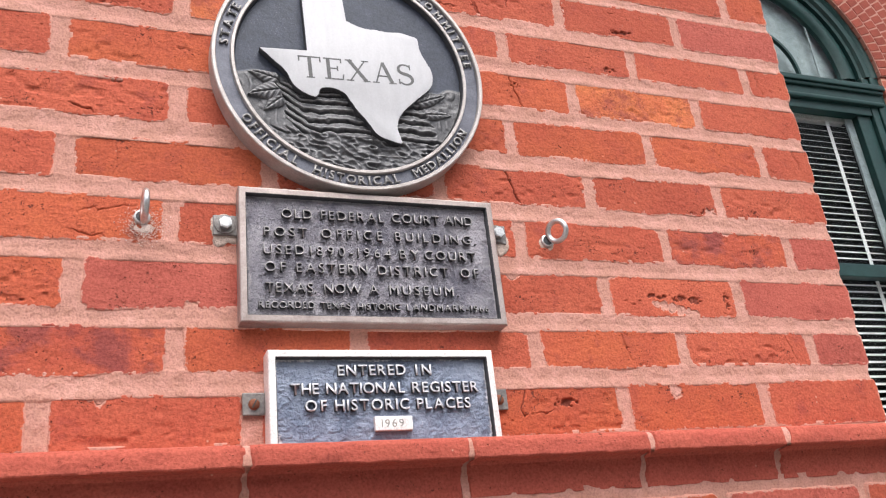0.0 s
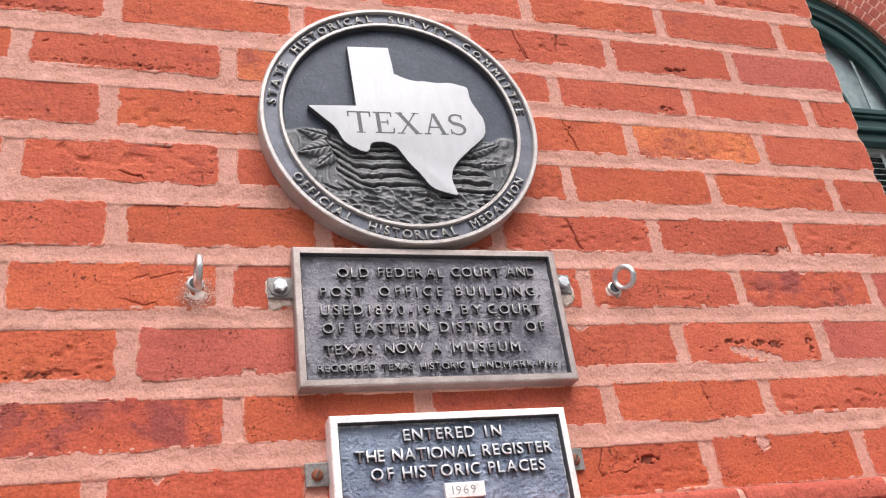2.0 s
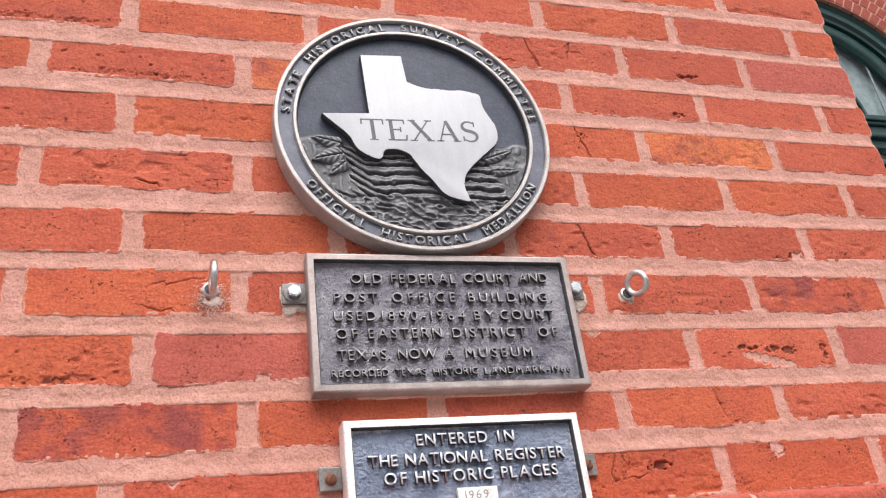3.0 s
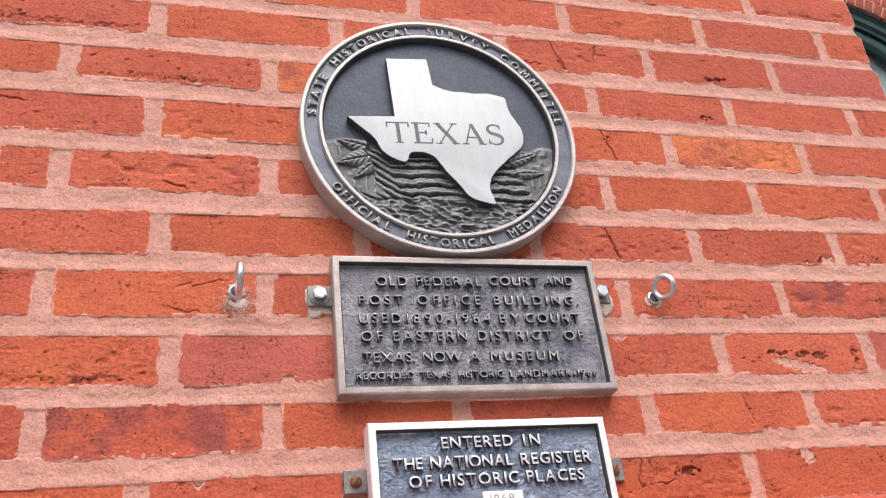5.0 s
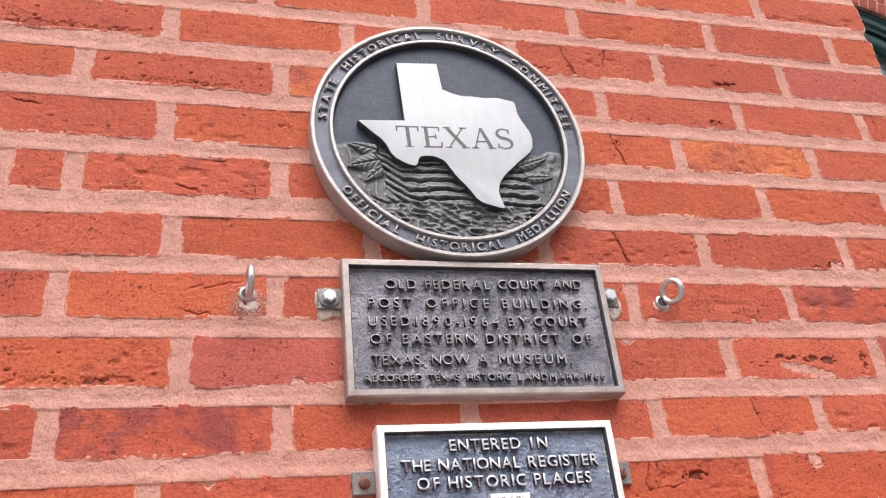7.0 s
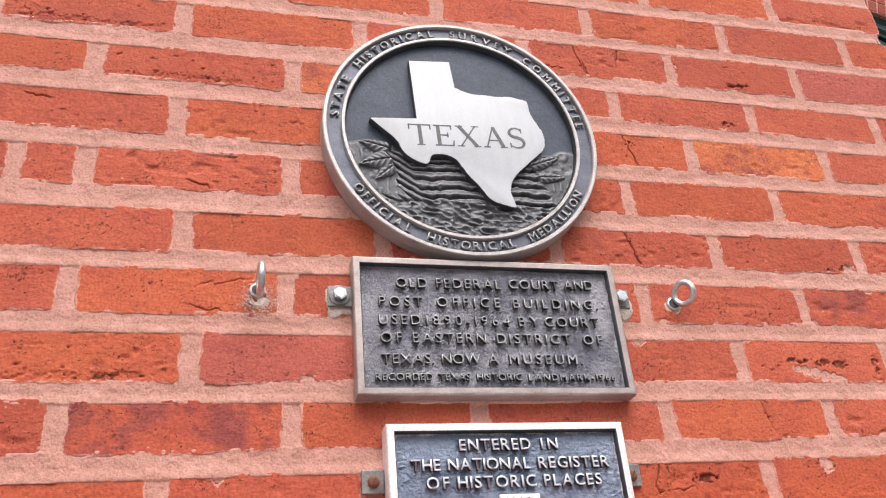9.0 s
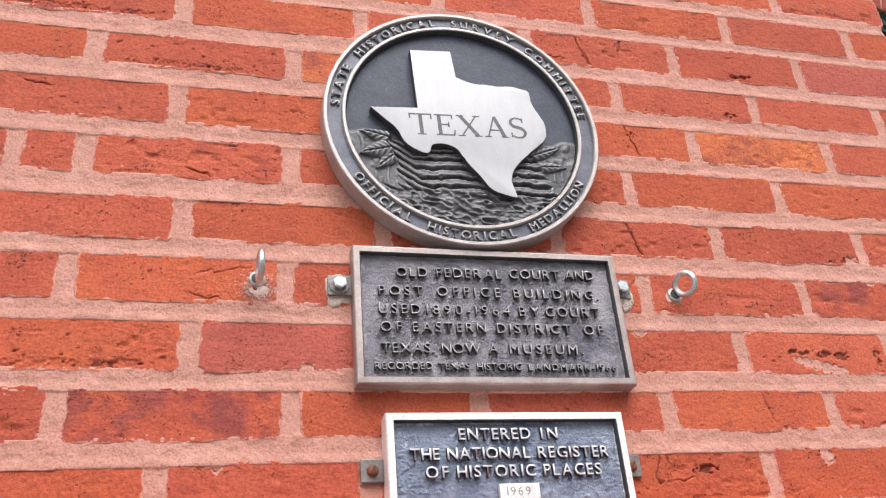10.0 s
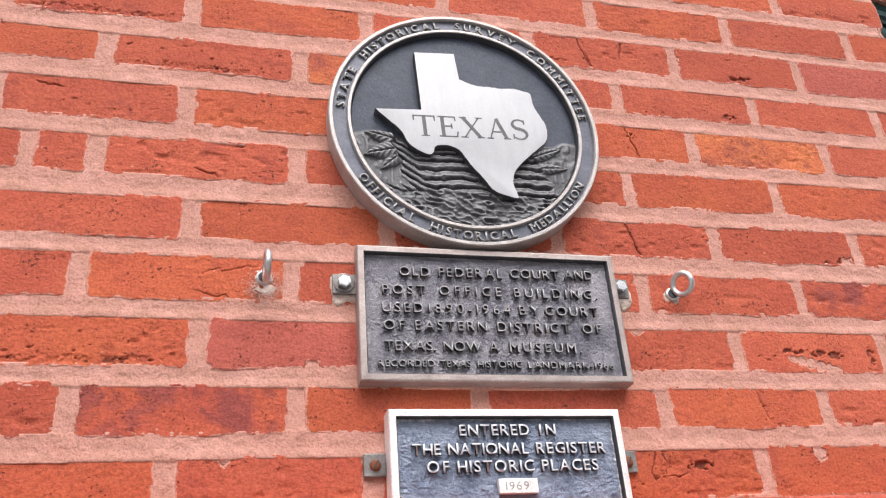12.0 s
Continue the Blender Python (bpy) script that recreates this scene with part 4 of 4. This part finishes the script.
relief += clods * (0.0030 * (1 - 2 * np.abs(value_noise(X * 0.6 + 0.4 * Z, Z, 0.0065, 53))) + 0.0016 * value_noise(X, Z * 1.4, 0.0048, 54))


def leaf(cx, cz, length, width, angle, height):
    """A pointed leaf with a midrib and veins, as a height over the field."""
    a = radians(angle)
    u, w = (X - cx) * math.cos(a) + (Z - cz) * math.sin(a), -(X - cx) * math.sin(a) + (Z - cz) * math.cos(a)
    t = np.clip(u / length, 0, 1)
    half = width * np.sin(math.pi * t ** 0.8) + 1e-5
    body = np.clip(1 - (w / half) ** 2, 0, 1) ** 0.5 * (u > 0) * (u < length)
    veins = 0.90 + 0.10 * np.cos((u - 0.9 * np.abs(w)) * math.tau / 0.008)
    rib = 1 - 0.45 * np.exp(-(w / 0.0012) ** 2)
    return height * body * veins * rib


side = np.clip((np.where(X < 0, -X - 0.088 - 0.25 * np.clip(Z + 0.06, -0.1, 0.1), X - 0.088 + 0.5 * np.clip(Z + 0.055, -0.1, 0.1)) + 0.006 * value_noise(X, Z, 0.014, 60)) / 0.005, 0, 1) * low * np.clip((Z + 0.104) / 0.01, 0, 1)
ground = 0.0016 * value_noise(X * 2.0, Z * 0.7, 0.010, 55) + 0.0012 * value_noise(X, Z, 0.006, 56)
for cx, cz, length, width, angle, height in ((-0.080, -0.040, 0.058, 0.014, 195, 0.0078), (-0.082, -0.034, 0.056, 0.011, 165, 0.0066), (-0.090, -0.020, 0.048, 0.009, 132, 0.0060),
                                             (-0.084, -0.046, 0.044, 0.010, 222, 0.0062), (0.078, -0.046, 0.052, 0.009, 22, 0.0062), (0.086, -0.036, 0.048, 0.009, 48, 0.0062),
                                             (0.100, -0.030, 0.034, 0.010, 70, 0.0056), (0.082, -0.060, 0.050, 0.008, 4, 0.0056)):
    ground = np.maximum(ground, leaf(cx, cz, length, width, angle, height))
relief = relief * (1 - side) + side * (ground + 0.001)
Y = -0.0195 - low * (0.0008 + 0.85 * relief)
Y = np.where(RR > 0.1506, -0.0180, Y)
field = part_mesh("field", grid_mesh("field", X, Y, Z), RELIEF_GREY, medallion, "grey recessed field with ploughed furrows and leaves in relief")
field.data.materials.append(RELIEF_WORN)
field.data.polygons.foreach_set("material_index", (low[:-1, :-1] > 0.4).astype(np.int32).ravel())
fb = bmesh.new()
fb.from_mesh(field.data)
bmesh.ops.delete(fb, geom=[q for q in fb.verts if math.hypot(q.co.x, q.co.z) > 0.1514], context="VERTS")
fb.to_mesh(field.data)
fb.free()

OUTLINE = [(-65, 109), (-10, 113), (-6, 70), (5, 65), (18, 61), (35, 62), (49, 60), (67, 63), (84, 59), (93, 57), (93, 37), (100, 22),
           (108, 7), (108, -13), (102, -24), (84, -40), (62, -62), (54, -74), (51, -89), (56, -105), (56, -112), (41, -108), (24, -102), (17, -91),
           (10, -80), (2, -71), (-7, -57), (-14, -44), (-26, -38), (-40, -38), (-47, -41), (-49, -51), (-55, -55), (-70, -48), (-83, -37), (-88, -20),
           (-105, -5), (-121, 11), (-61, 15)]


def softened(points, rounds=2, keep=(0, 1, 2, 37, 38)):
    """Rounds an outline's small corners and keeps its sharp ones."""
    pts = [(x / 1000, z / 1000, i in keep) for i, (x, z) in enumerate(points)]
    for _ in range(rounds):
        out = []
        n = len(pts)
        for i, (x, z, k) in enumerate(pts):
            if k:
                out.append((x, z, True))
                continue
            for j in (i - 1, i + 1):
                p = pts[j % n]
                out.append((x * 0.75 + p[0] * 0.25, z * 0.75 + p[1] * 0.25, False))
        pts = out
    out = []
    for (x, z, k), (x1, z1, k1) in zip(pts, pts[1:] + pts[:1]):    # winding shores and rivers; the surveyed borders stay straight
        out.append((x, z))
        if not (k and k1):
            wob = 0.0009 * noise.noise(Vector((x * 260, z * 260, 3.1)))
            d = Vector((z1 - z, x - x1)).normalized()
            out.append(((x + x1) / 2 + d.x * wob, (z + z1) / 2 + d.y * wob))
    return out


TF = MF - 0.0005
state = part("state_map", prism(softened(OUTLINE), -0.0165, TF, bevel=0.0009), SILVER, medallion, "raised brushed silver map of the state")
smooth(state, 30)
state.data.materials.append(SIDE_SHADOW)
for f in state.data.polygons:                      # the sides get a dark colour in place of their shade
    f.material_index = 0 if abs(f.normal.y) > 0.3 else 1


def stroke(bm, points, widths, depth):
    """A flat ribbon of changing width along (x, z) points, raised to depth."""
    pts = [Vector((x, z, 0)) for x, z in points]
    pairs = []
    for i, p in enumerate(pts):
        d = (pts[min(i + 1, len(pts) - 1)] - pts[max(i - 1, 0)]).normalized()
        n = Vector((-d.y, d.x, 0)) * widths[i] / 2
        pairs.append([bm.verts.new(q + Vector((0, 0, z))) for z in (0, depth) for q in (p - n, p + n)])
    for p, q in zip(pairs, pairs[1:]):
        bm.faces.new((p[2], q[2], q[3], p[3]))
        bm.faces.new((p[0], q[0], q[2], p[2]))
        bm.faces.new((p[1], p[3], q[3], q[1]))


def roman_letter(ch, h, depth):
    """A capital with thick and thin strokes and fine serifs; returns it and its width."""
    bm = bmesh.new()
    thick, thin = 0.150 * h, 0.060 * h

    def line(x0, z0, x1, z1, w):
        stroke(bm, [(x0 * h, z0 * h), (x1 * h, z1 * h)], [w, w], depth * (1 if w == thick else 0.9))

    def foot(x, z, half=0.17):
        line(x - half, z, x + half, z, thin * 0.8)

    if ch == "T":
        width = 0.90
        line(0.45, 0, 0.45, 1, thick), line(0, 0.975, 0.9, 0.975, thin), foot(0.45, 0.02)
        line(0.02, 0.99, 0.02, 0.74, thin), line(0.88, 0.99, 0.88, 0.74, thin)
    elif ch == "E":
        width = 0.80
        line(0.20, 0, 0.20, 1, thick), line(0.02, 0.975, 0.74, 0.975, thin), line(0.02, 0.025, 0.76, 0.025, thin), line(0.2, 0.52, 0.58, 0.52, thin)
        line(0.73, 0.99, 0.73, 0.78, thin), line(0.75, 0.0, 0.80, 0.26, thin), line(0.57, 0.64, 0.57, 0.40, thin)
    elif ch == "X":
        width = 1.0
        line(0.16, 1, 0.84, 0, thick), line(0.84, 1, 0.16, 0, thin)
        for x, z in ((0.16, 0.98), (0.84, 0.98), (0.16, 0.02), (0.84, 0.02)):
            foot(x, z, 0.15)
    elif ch == "A":
        width = 1.0
        line(0.48, 1.0, 0.84, 0, thick), line(0.48, 1.0, 0.14, 0, thin), line(0.25, 0.34, 0.70, 0.34, thin), foot(0.14, 0.02, 0.14), foot(0.84, 0.02, 0.16)
    else:
        width = 0.66
        steps = [i / 24 for i in range(25)]
        curve = [(0.33 + 0.27 * math.cos(radians(35 + 235 * t)), 0.755 + 0.225 * math.sin(radians(35 + 235 * t))) for t in steps]
        curve += [(0.33 + 0.29 * math.cos(radians(90 - 235 * t)), 0.265 + 0.245 * math.sin(radians(90 - 235 * t))) for t in steps[1:]]
        n = len(curve) - 1
        stroke(bm, [(x * h, z * h) for x, z in curve], [thin + (thick - thin) * math.sin(math.pi * i / n) ** 2 for i in range(n + 1)], depth)
        line(0.56, 0.98, 0.56, 0.74, thin), line(0.05, 0.02, 0.05, 0.26, thin)
    bmesh.ops.recalc_face_normals(bm, faces=bm.faces)
    return bm, width * h


bm, x = bmesh.new(), 0.0
letters = [roman_letter(ch, 0.0320, 0.0004) for ch in "TEXAS"]
gap = (0.1525 - sum(w for _, w in letters)) / 4
for glyph, w in letters:
    join(bm, moved(glyph, Matrix.Translation((x, 0, 0))))
    x += w + gap
part("inscription", moved(bm, Matrix.Translation((-0.0720, TF + 0.0001, -0.0265)) @ TO_WALL @ Matrix.Rotation(radians(2.3), 4, "Z")), ENGRAVED, medallion, "dark engraved word")
for text, a0, a1 in (("STATE", 174.5, 153.8), ("HISTORICAL", 142.6, 100.6), ("SURVEY", 90.0, 62.4), ("COMMITTEE", 51.7, 9.0)):
    part("inscription", arc_line(text, a0, a1, 0.1598, MF + 0.0056, 0.0112, 0.0032, True, 0.012), LETTER_BAND, medallion, "raised worn grey letters")
for text, a0, a1 in (("OFFICIAL", -146.2, -119.2), ("HISTORICAL", -109.1, -74.1), ("MEDALLION", -63.6, -30.8)):
    part("inscription", arc_line(text, a0, a1, 0.1598, MF + 0.0056, 0.0112, 0.0032, False, 0.012), LETTER_BAND, medallion, "raised worn grey letters")


# ---- the two plaques ----
def framed_plate(thing_ob, x0, x1, z0, z1, front, border, edge_mat, field_mat, recess=0.0078):
    """A cast plate with a raised border all round a sunk field."""
    bm = bmesh.new()
    rings = []
    for inset, y in ((0.0, 0.0), (0.0, front + 0.0016), (0.0010, front + 0.0003), (0.0018, front), (border - 0.0006, front)):
        rings.append([bm.verts.new((x, y, z)) for x, z in ((x0 + inset, z0 + inset), (x1 - inset, z0 + inset), (x1 - inset, z1 - inset), (x0 + inset, z1 - inset))])
    for p, q in zip(rings, rings[1:]):
        for k in range(4):
            bm.faces.new((p[k], p[(k + 1) % 4], q[(k + 1) % 4], q[k]))
    bmesh.ops.recalc_face_normals(bm, faces=bm.faces)
    part("border", bm, edge_mat, thing_ob)
    # inner step: the shade of the recess is put into its dark colour
    bm = bmesh.new()
    rings = []
    for inset, y in ((border - 0.0006, front), (border + 0.0004, front + 0.0010), (border + 0.0012, front + recess)):
        rings.append([bm.verts.new((x, y, z)) for x, z in ((x0 + inset, z0 + inset), (x1 - inset, z0 + inset), (x1 - inset, z1 - inset), (x0 + inset, z1 - inset))])
    for p, q in zip(rings, rings[1:]):
        for k in range(4):
            bm.faces.new((p[k], p[(k + 1) % 4], q[(k + 1) % 4], q[k]))
    bmesh.ops.recalc_face_normals(bm, faces=bm.faces)
    part("inner_step", bm, SIDE_SHADOW, thing_ob, "inner edge coloured dark for the recess shade")
    gx, gz = np.meshgrid(np.linspace(x0 + border, x1 - border, 300), np.linspace(z0 + border, z1 - border, 150))
    bend = 0.006 * value_noise(gx, gz, 0.02, 63)
    wr = 0.0011 * np.abs(value_noise(gx + bend, gz * 1.3 + bend, 0.0085, 61)) + 0.0008 * np.abs(value_noise(gx - bend, gz * 1.2, 0.0047, 62)) + 0.0003 * value_noise(gx, gz, 0.0025, 64)
    field = part_mesh("field", grid_mesh("field", gx, front + recess - 0.0014 + wr, gz), field_mat, thing_ob)
    away = np.minimum(np.minimum(gx - gx.min(), gx.max() - gx), np.minimum(gz - gz.min(), gz.max() - gz))
    field.data.attributes.new("border", "FLOAT", "POINT").data.foreach_set("value", away.ravel())


def hex_bolt(parent, x, y, z, size=0.0078, turn=12):
    bm = bmesh.new()
    r = bmesh.ops.create_cone(bm, cap_ends=True, segments=6, radius1=size, radius2=size, depth=0.0075)
    bmesh.ops.bevel(bm, geom=[e for e in bm.edges if abs(e.verts[0].co.z - 0.00375) < 1e-5 and abs(e.verts[1].co.z - 0.00375) < 1e-5], offset=0.0012, segments=2, affect="EDGES")
    moved(bm, Matrix.Translation((x, y - 0.0042, z)) @ Matrix.Rotation(radians(90), 4, "X") @ Matrix.Rotation(radians(turn), 4, "Z"))
    bolt = part("hex_bolt", bm, ZINC, parent, "bright zinc hexagon bolt")
    bm = moved(lathe([(0.004, 0.0), (0.0118, 0.0), (0.0122, -0.0008), (0.0118, -0.0016), (0.004, -0.0018)], 32), Matrix.Translation((x, y + 0.001, z)))
    part("washer", bm, TAB_GREY, bolt)
    return bolt


plaque = thing("landmark_plaque", "dark cast metal landmark plaque with raised lettering and brownish rim", "plaque", at=(0, 0, 0))
P1 = -0.0225
framed_plate(plaque, 0.3446, 0.6664, 1.8469, 2.0141, P1, 0.0085, CAST_BROWN, FIELD_DARK)
LT = P1 + 0.0072
LINES = (
    ("OLD", 0.3944, 0.4307, 1.9768), ("FEDERAL", 0.4417, 0.5203, 1.9773), ("COURT", 0.5304, 0.5928, 1.9788), ("AND", 0.5999, 0.6371, 1.9799),
    ("POST", 0.3733, 0.4236, 1.9527), ("OFFICE", 0.4407, 0.5163, 1.9532), ("BUILDING.", 0.5324, 0.6392, 1.9537),
    ("USED", 0.3722, 0.4196, 1.93), ("1890-1964", 0.4266, 0.5253, 1.9302), ("BY", 0.5364, 0.5606, 1.9305), ("COURT", 0.5687, 0.6361, 1.9307),
    ("OF", 0.3733, 0.3974, 1.9083), ("EASTERN", 0.4095, 0.4941, 1.9084), ("DISTRICT", 0.5072, 0.5969, 1.9086), ("OF", 0.613, 0.6371, 1.9086),
    ("TEXAS.", 0.3733, 0.4317, 1.8832), ("NOW", 0.4407, 0.4851, 1.8834), ("A", 0.4946, 0.5072, 1.8835), ("MUSEUM.", 0.5193, 0.6079, 1.8837))


def shade_sides(ob):
    """Puts shade into the colour of raised letters' sides, only their faces being worn."""
    ob.data.materials.append(SIDE_SHADOW)
    for f in ob.data.polygons:
        f.material_index = 0 if abs(f.normal.y) > 0.5 else 1


for text, x0, x1, z in LINES:
    shade_sides(part("inscription", spaced_line(text, x0, x1, z, z + 0.0003, LT, 0.0122, 0.0052, -0.010), LETTER_WORN, plaque, "raised worn letters"))
for text, x0, x1 in (("RECORDED", 0.3652, 0.4287), ("TEXAS", 0.4357, 0.471), ("HISTORIC", 0.479, 0.5314), ("LANDMARK-1966", 0.5394, 0.6452)):
    shade_sides(part("inscription", spaced_line(text, x0, x1, 1.8642, 1.8646, LT, 0.0082, 0.0046, -0.004), LETTER_WORN, plaque, "small raised worn letters"))
for x0, x1, bx, bz in ((0.3175, 0.3465, 0.3310, 1.9705), (0.6625, 0.6890, 0.6765, 1.9770)):
    tab = part("fixing_tab", boxed(x0, x1, -0.0065, -0.003, bz - 0.0135, bz + 0.0120, bevel=0.0013), TAB_GREY, plaque, "grey steel fixing tab")
    hex_bolt(tab, bx, -0.0075, bz)


def blob(name, cx, cz, rx, rz, thick, seed, mat, label, category="", parent=None):
    """A lumpy smear pressed onto the wall."""
    n, m = 40, 9
    a = np.linspace(0, math.tau, n)
    t = np.linspace(0, 1, m)
    A, T = np.meshgrid(a, t)
    wob = 1 + 0.22 * value_noise(np.cos(A) * 0.02 + seed, np.sin(A) * 0.02, 0.012, 71) + 0.10 * value_noise(np.cos(A) * 0.02 + seed, np.sin(A) * 0.02, 0.004, 72)
    X, Z = cx + rx * T * wob * np.cos(A), cz + rz * T * wob * np.sin(A)
    Y = -0.0005 - thick * np.sqrt(np.clip(1 - T ** 2.5, 0, 1)) - 0.0008 * value_noise(X, Z, 0.006, 73) * (1 - T) + 0.004 * (T > 0.99)
    ob = part_mesh(name, grid_mesh(name, X, Y, Z), mat, parent)
    ob.data.flip_normals()
    return tagged(ob, label, category)


blob("caulk_smear", 0.3310, 1.9650, 0.0195, 0.0215, 0.0030, 1, CAULK, "lumpy pale sealant smeared on brick behind plaque tab", "sealant")
blob("caulk_smear", 0.6800, 1.9680, 0.0150, 0.0210, 0.0042, 2, CAULK, "lumpy pale sealant smeared on brick behind plaque tab", "sealant")

register = thing("register_plaque", "blue-grey cast plaque with pale letters and whitish rim", "plaque", at=(0, 0, 0))
P2 = -0.029
framed_plate(register, 0.3720, 0.6370, 1.6965, 1.8130, P2, 0.0085, CAST_WHITE, FIELD_BLUE)
LT = P2 + 0.0072
for text, x0, x1, z in (("ENTERED", 0.449, 0.528, 1.7840), ("IN", 0.540, 0.559, 1.7842), ("THE", 0.396, 0.427, 1.7632), ("NATIONAL", 0.435, 0.525, 1.7635),
                        ("REGISTER", 0.534, 0.615, 1.7638), ("OF", 0.411, 0.435, 1.7445), ("HISTORIC", 0.444, 0.529, 1.7447), ("PLACES", 0.538, 0.603, 1.7449)):
    shade_sides(part("inscription", spaced_line(text, x0, x1, z, z + 0.0002, LT, 0.0122, 0.0050, 0.010), LETTER_PALE, register, "raised pale worn letters"))
tag = part("date_tag", boxed(0.4870, 0.5305, P2 + 0.001, P2 + 0.008, 1.7215, 1.7372, bevel=0.0009), CAST_WHITE, register, "small white metal date tag")
part("inscription", spaced_line("1969", 0.4945, 0.5200, 1.7250, 1.7252, P2 + 0.0012, 0.0088, 0.0005), ENGRAVED_FAINT, tag, "faint grey stamped year")
for x0, x1, sx in ((0.3475, 0.3720, 0.3600), (0.6360, 0.6600, 0.6490)):
    tab = part("fixing_tab", boxed(x0, x1, -0.0062, -0.003, 1.7465, 1.7715, bevel=0.0014), TAB_GREY, register, "grey weathered steel tab")
    bm = lathe([(0.0004, -0.0042), (0.003, -0.0040), (0.0050, -0.0030), (0.0062, -0.0008), (0.0062, 0.0)], 24)
    sc = smooth(part("screw", moved(bm, Matrix.Translation((sx, -0.0060, 1.7585))), RUST, register, "rusty slotted screw"))
    bm = boxed(-0.0050, 0.0050, -0.0006, 0.0020, -0.0007, 0.0007)
    part("slot", moved(bm, Matrix.Translation((sx, -0.0102, 1.7585)) @ Matrix.Rotation(radians(-62), 4, "Y")), DARK_STEEL, sc)


# ---- eye bolts ----
def eye_bolt(x, z, lean, turn, raised, reach, r, label):
    bolt = thing("eye_bolt", label, "eye bolt", "eye bolts beside the plaque", at=(x, 0, z))
    wire = 0.0036
    ring = [(0, -reach + r * math.cos(a), r * math.sin(a)) for a in (k * math.tau / 40 for k in range(40))]
    aim = Matrix.Rotation(radians(-raised), 4, "X") @ Matrix.Rotation(radians(turn), 4, "Z")
    m = Matrix.Rotation(radians(lean), 4, "Y") @ aim
    smooth(part("ring", moved(tube(ring, wire, 14, True), m), ZINC, bolt, "bright zinc-plated ring"), 80)
    smooth(part("shank", moved(tube([(0, 0.01, 0), (0, -0.004, 0), (0, -reach + r, 0)], 0.0034, 14), aim), DARK_STEEL, bolt), 50)
    smooth(part("collar", lathe([(0.0058, 0.004), (0.0060, -0.0044), (0.0068, -0.0052), (0.0084, -0.0044), (0.0094, -0.0018), (0.0094, 0.004)], 32), ZINC, bolt, "split anchor collar"), 40)
    # flat dark disc stands in for the shade down the hole
    smooth(part("bore", lathe([(0.0004, -0.0048), (0.0064, -0.0048)], 24), SIDE_SHADOW, bolt), 40)
    return bolt


eye_bolt(0.2400, 1.9760, 0, 3, 0, 0.0330, 0.0162, "zinc-plated eye bolt in brick amid white plaster dust")
eye_bolt(0.7505, 1.9725, -20, 30, 15, 0.0215, 0.0136, "zinc-plated eye bolt turned aside in a chipped hole")
blob("plaster_smear", 0.2430, 1.9640, 0.014, 0.0065, 0.0009, 3, PLASTER, "small dab of white plaster below the eye bolt", "plaster")
blob("plaster_smear", 0.7505, 1.9700, 0.0125, 0.0135, 0.0020, 8, CAULK, "thin pale chipped mortar round the hole of an eye bolt", "plaster")

# crumbs of plaster spattered round the first eye bolt
bm = bmesh.new()
rng = random.Random(12)
for _ in range(1500):
    a, d = rng.uniform(0, math.tau), abs(rng.gauss(0, 0.0095)) + 0.0075
    x, z = 0.2425 + d * math.cos(a), 1.9655 + d * math.sin(a) * 0.9
    s = rng.choice((0.0002, 0.0002, 0.0003, 0.0004, 0.0006))
    vs = [bm.verts.new((x + s * math.cos(t + a) * rng.uniform(0.6, 1.8), -0.0024, z + s * math.sin(t + a) * rng.uniform(0.6, 1.2))) for t in (0, 1.3, 2.5, 3.9, 5.1)]
    tip = bm.verts.new((x, -0.0028, z))
    for i in range(5):
        bm.faces.new((vs[i], vs[(i + 1) % 5], tip))
bmesh.ops.recalc_face_normals(bm, faces=bm.faces)
tagged(part("plaster_crumbs", bm, PLASTER), "white plaster crumbs spattered over brick round an eye bolt", "plaster", kind="stuff")
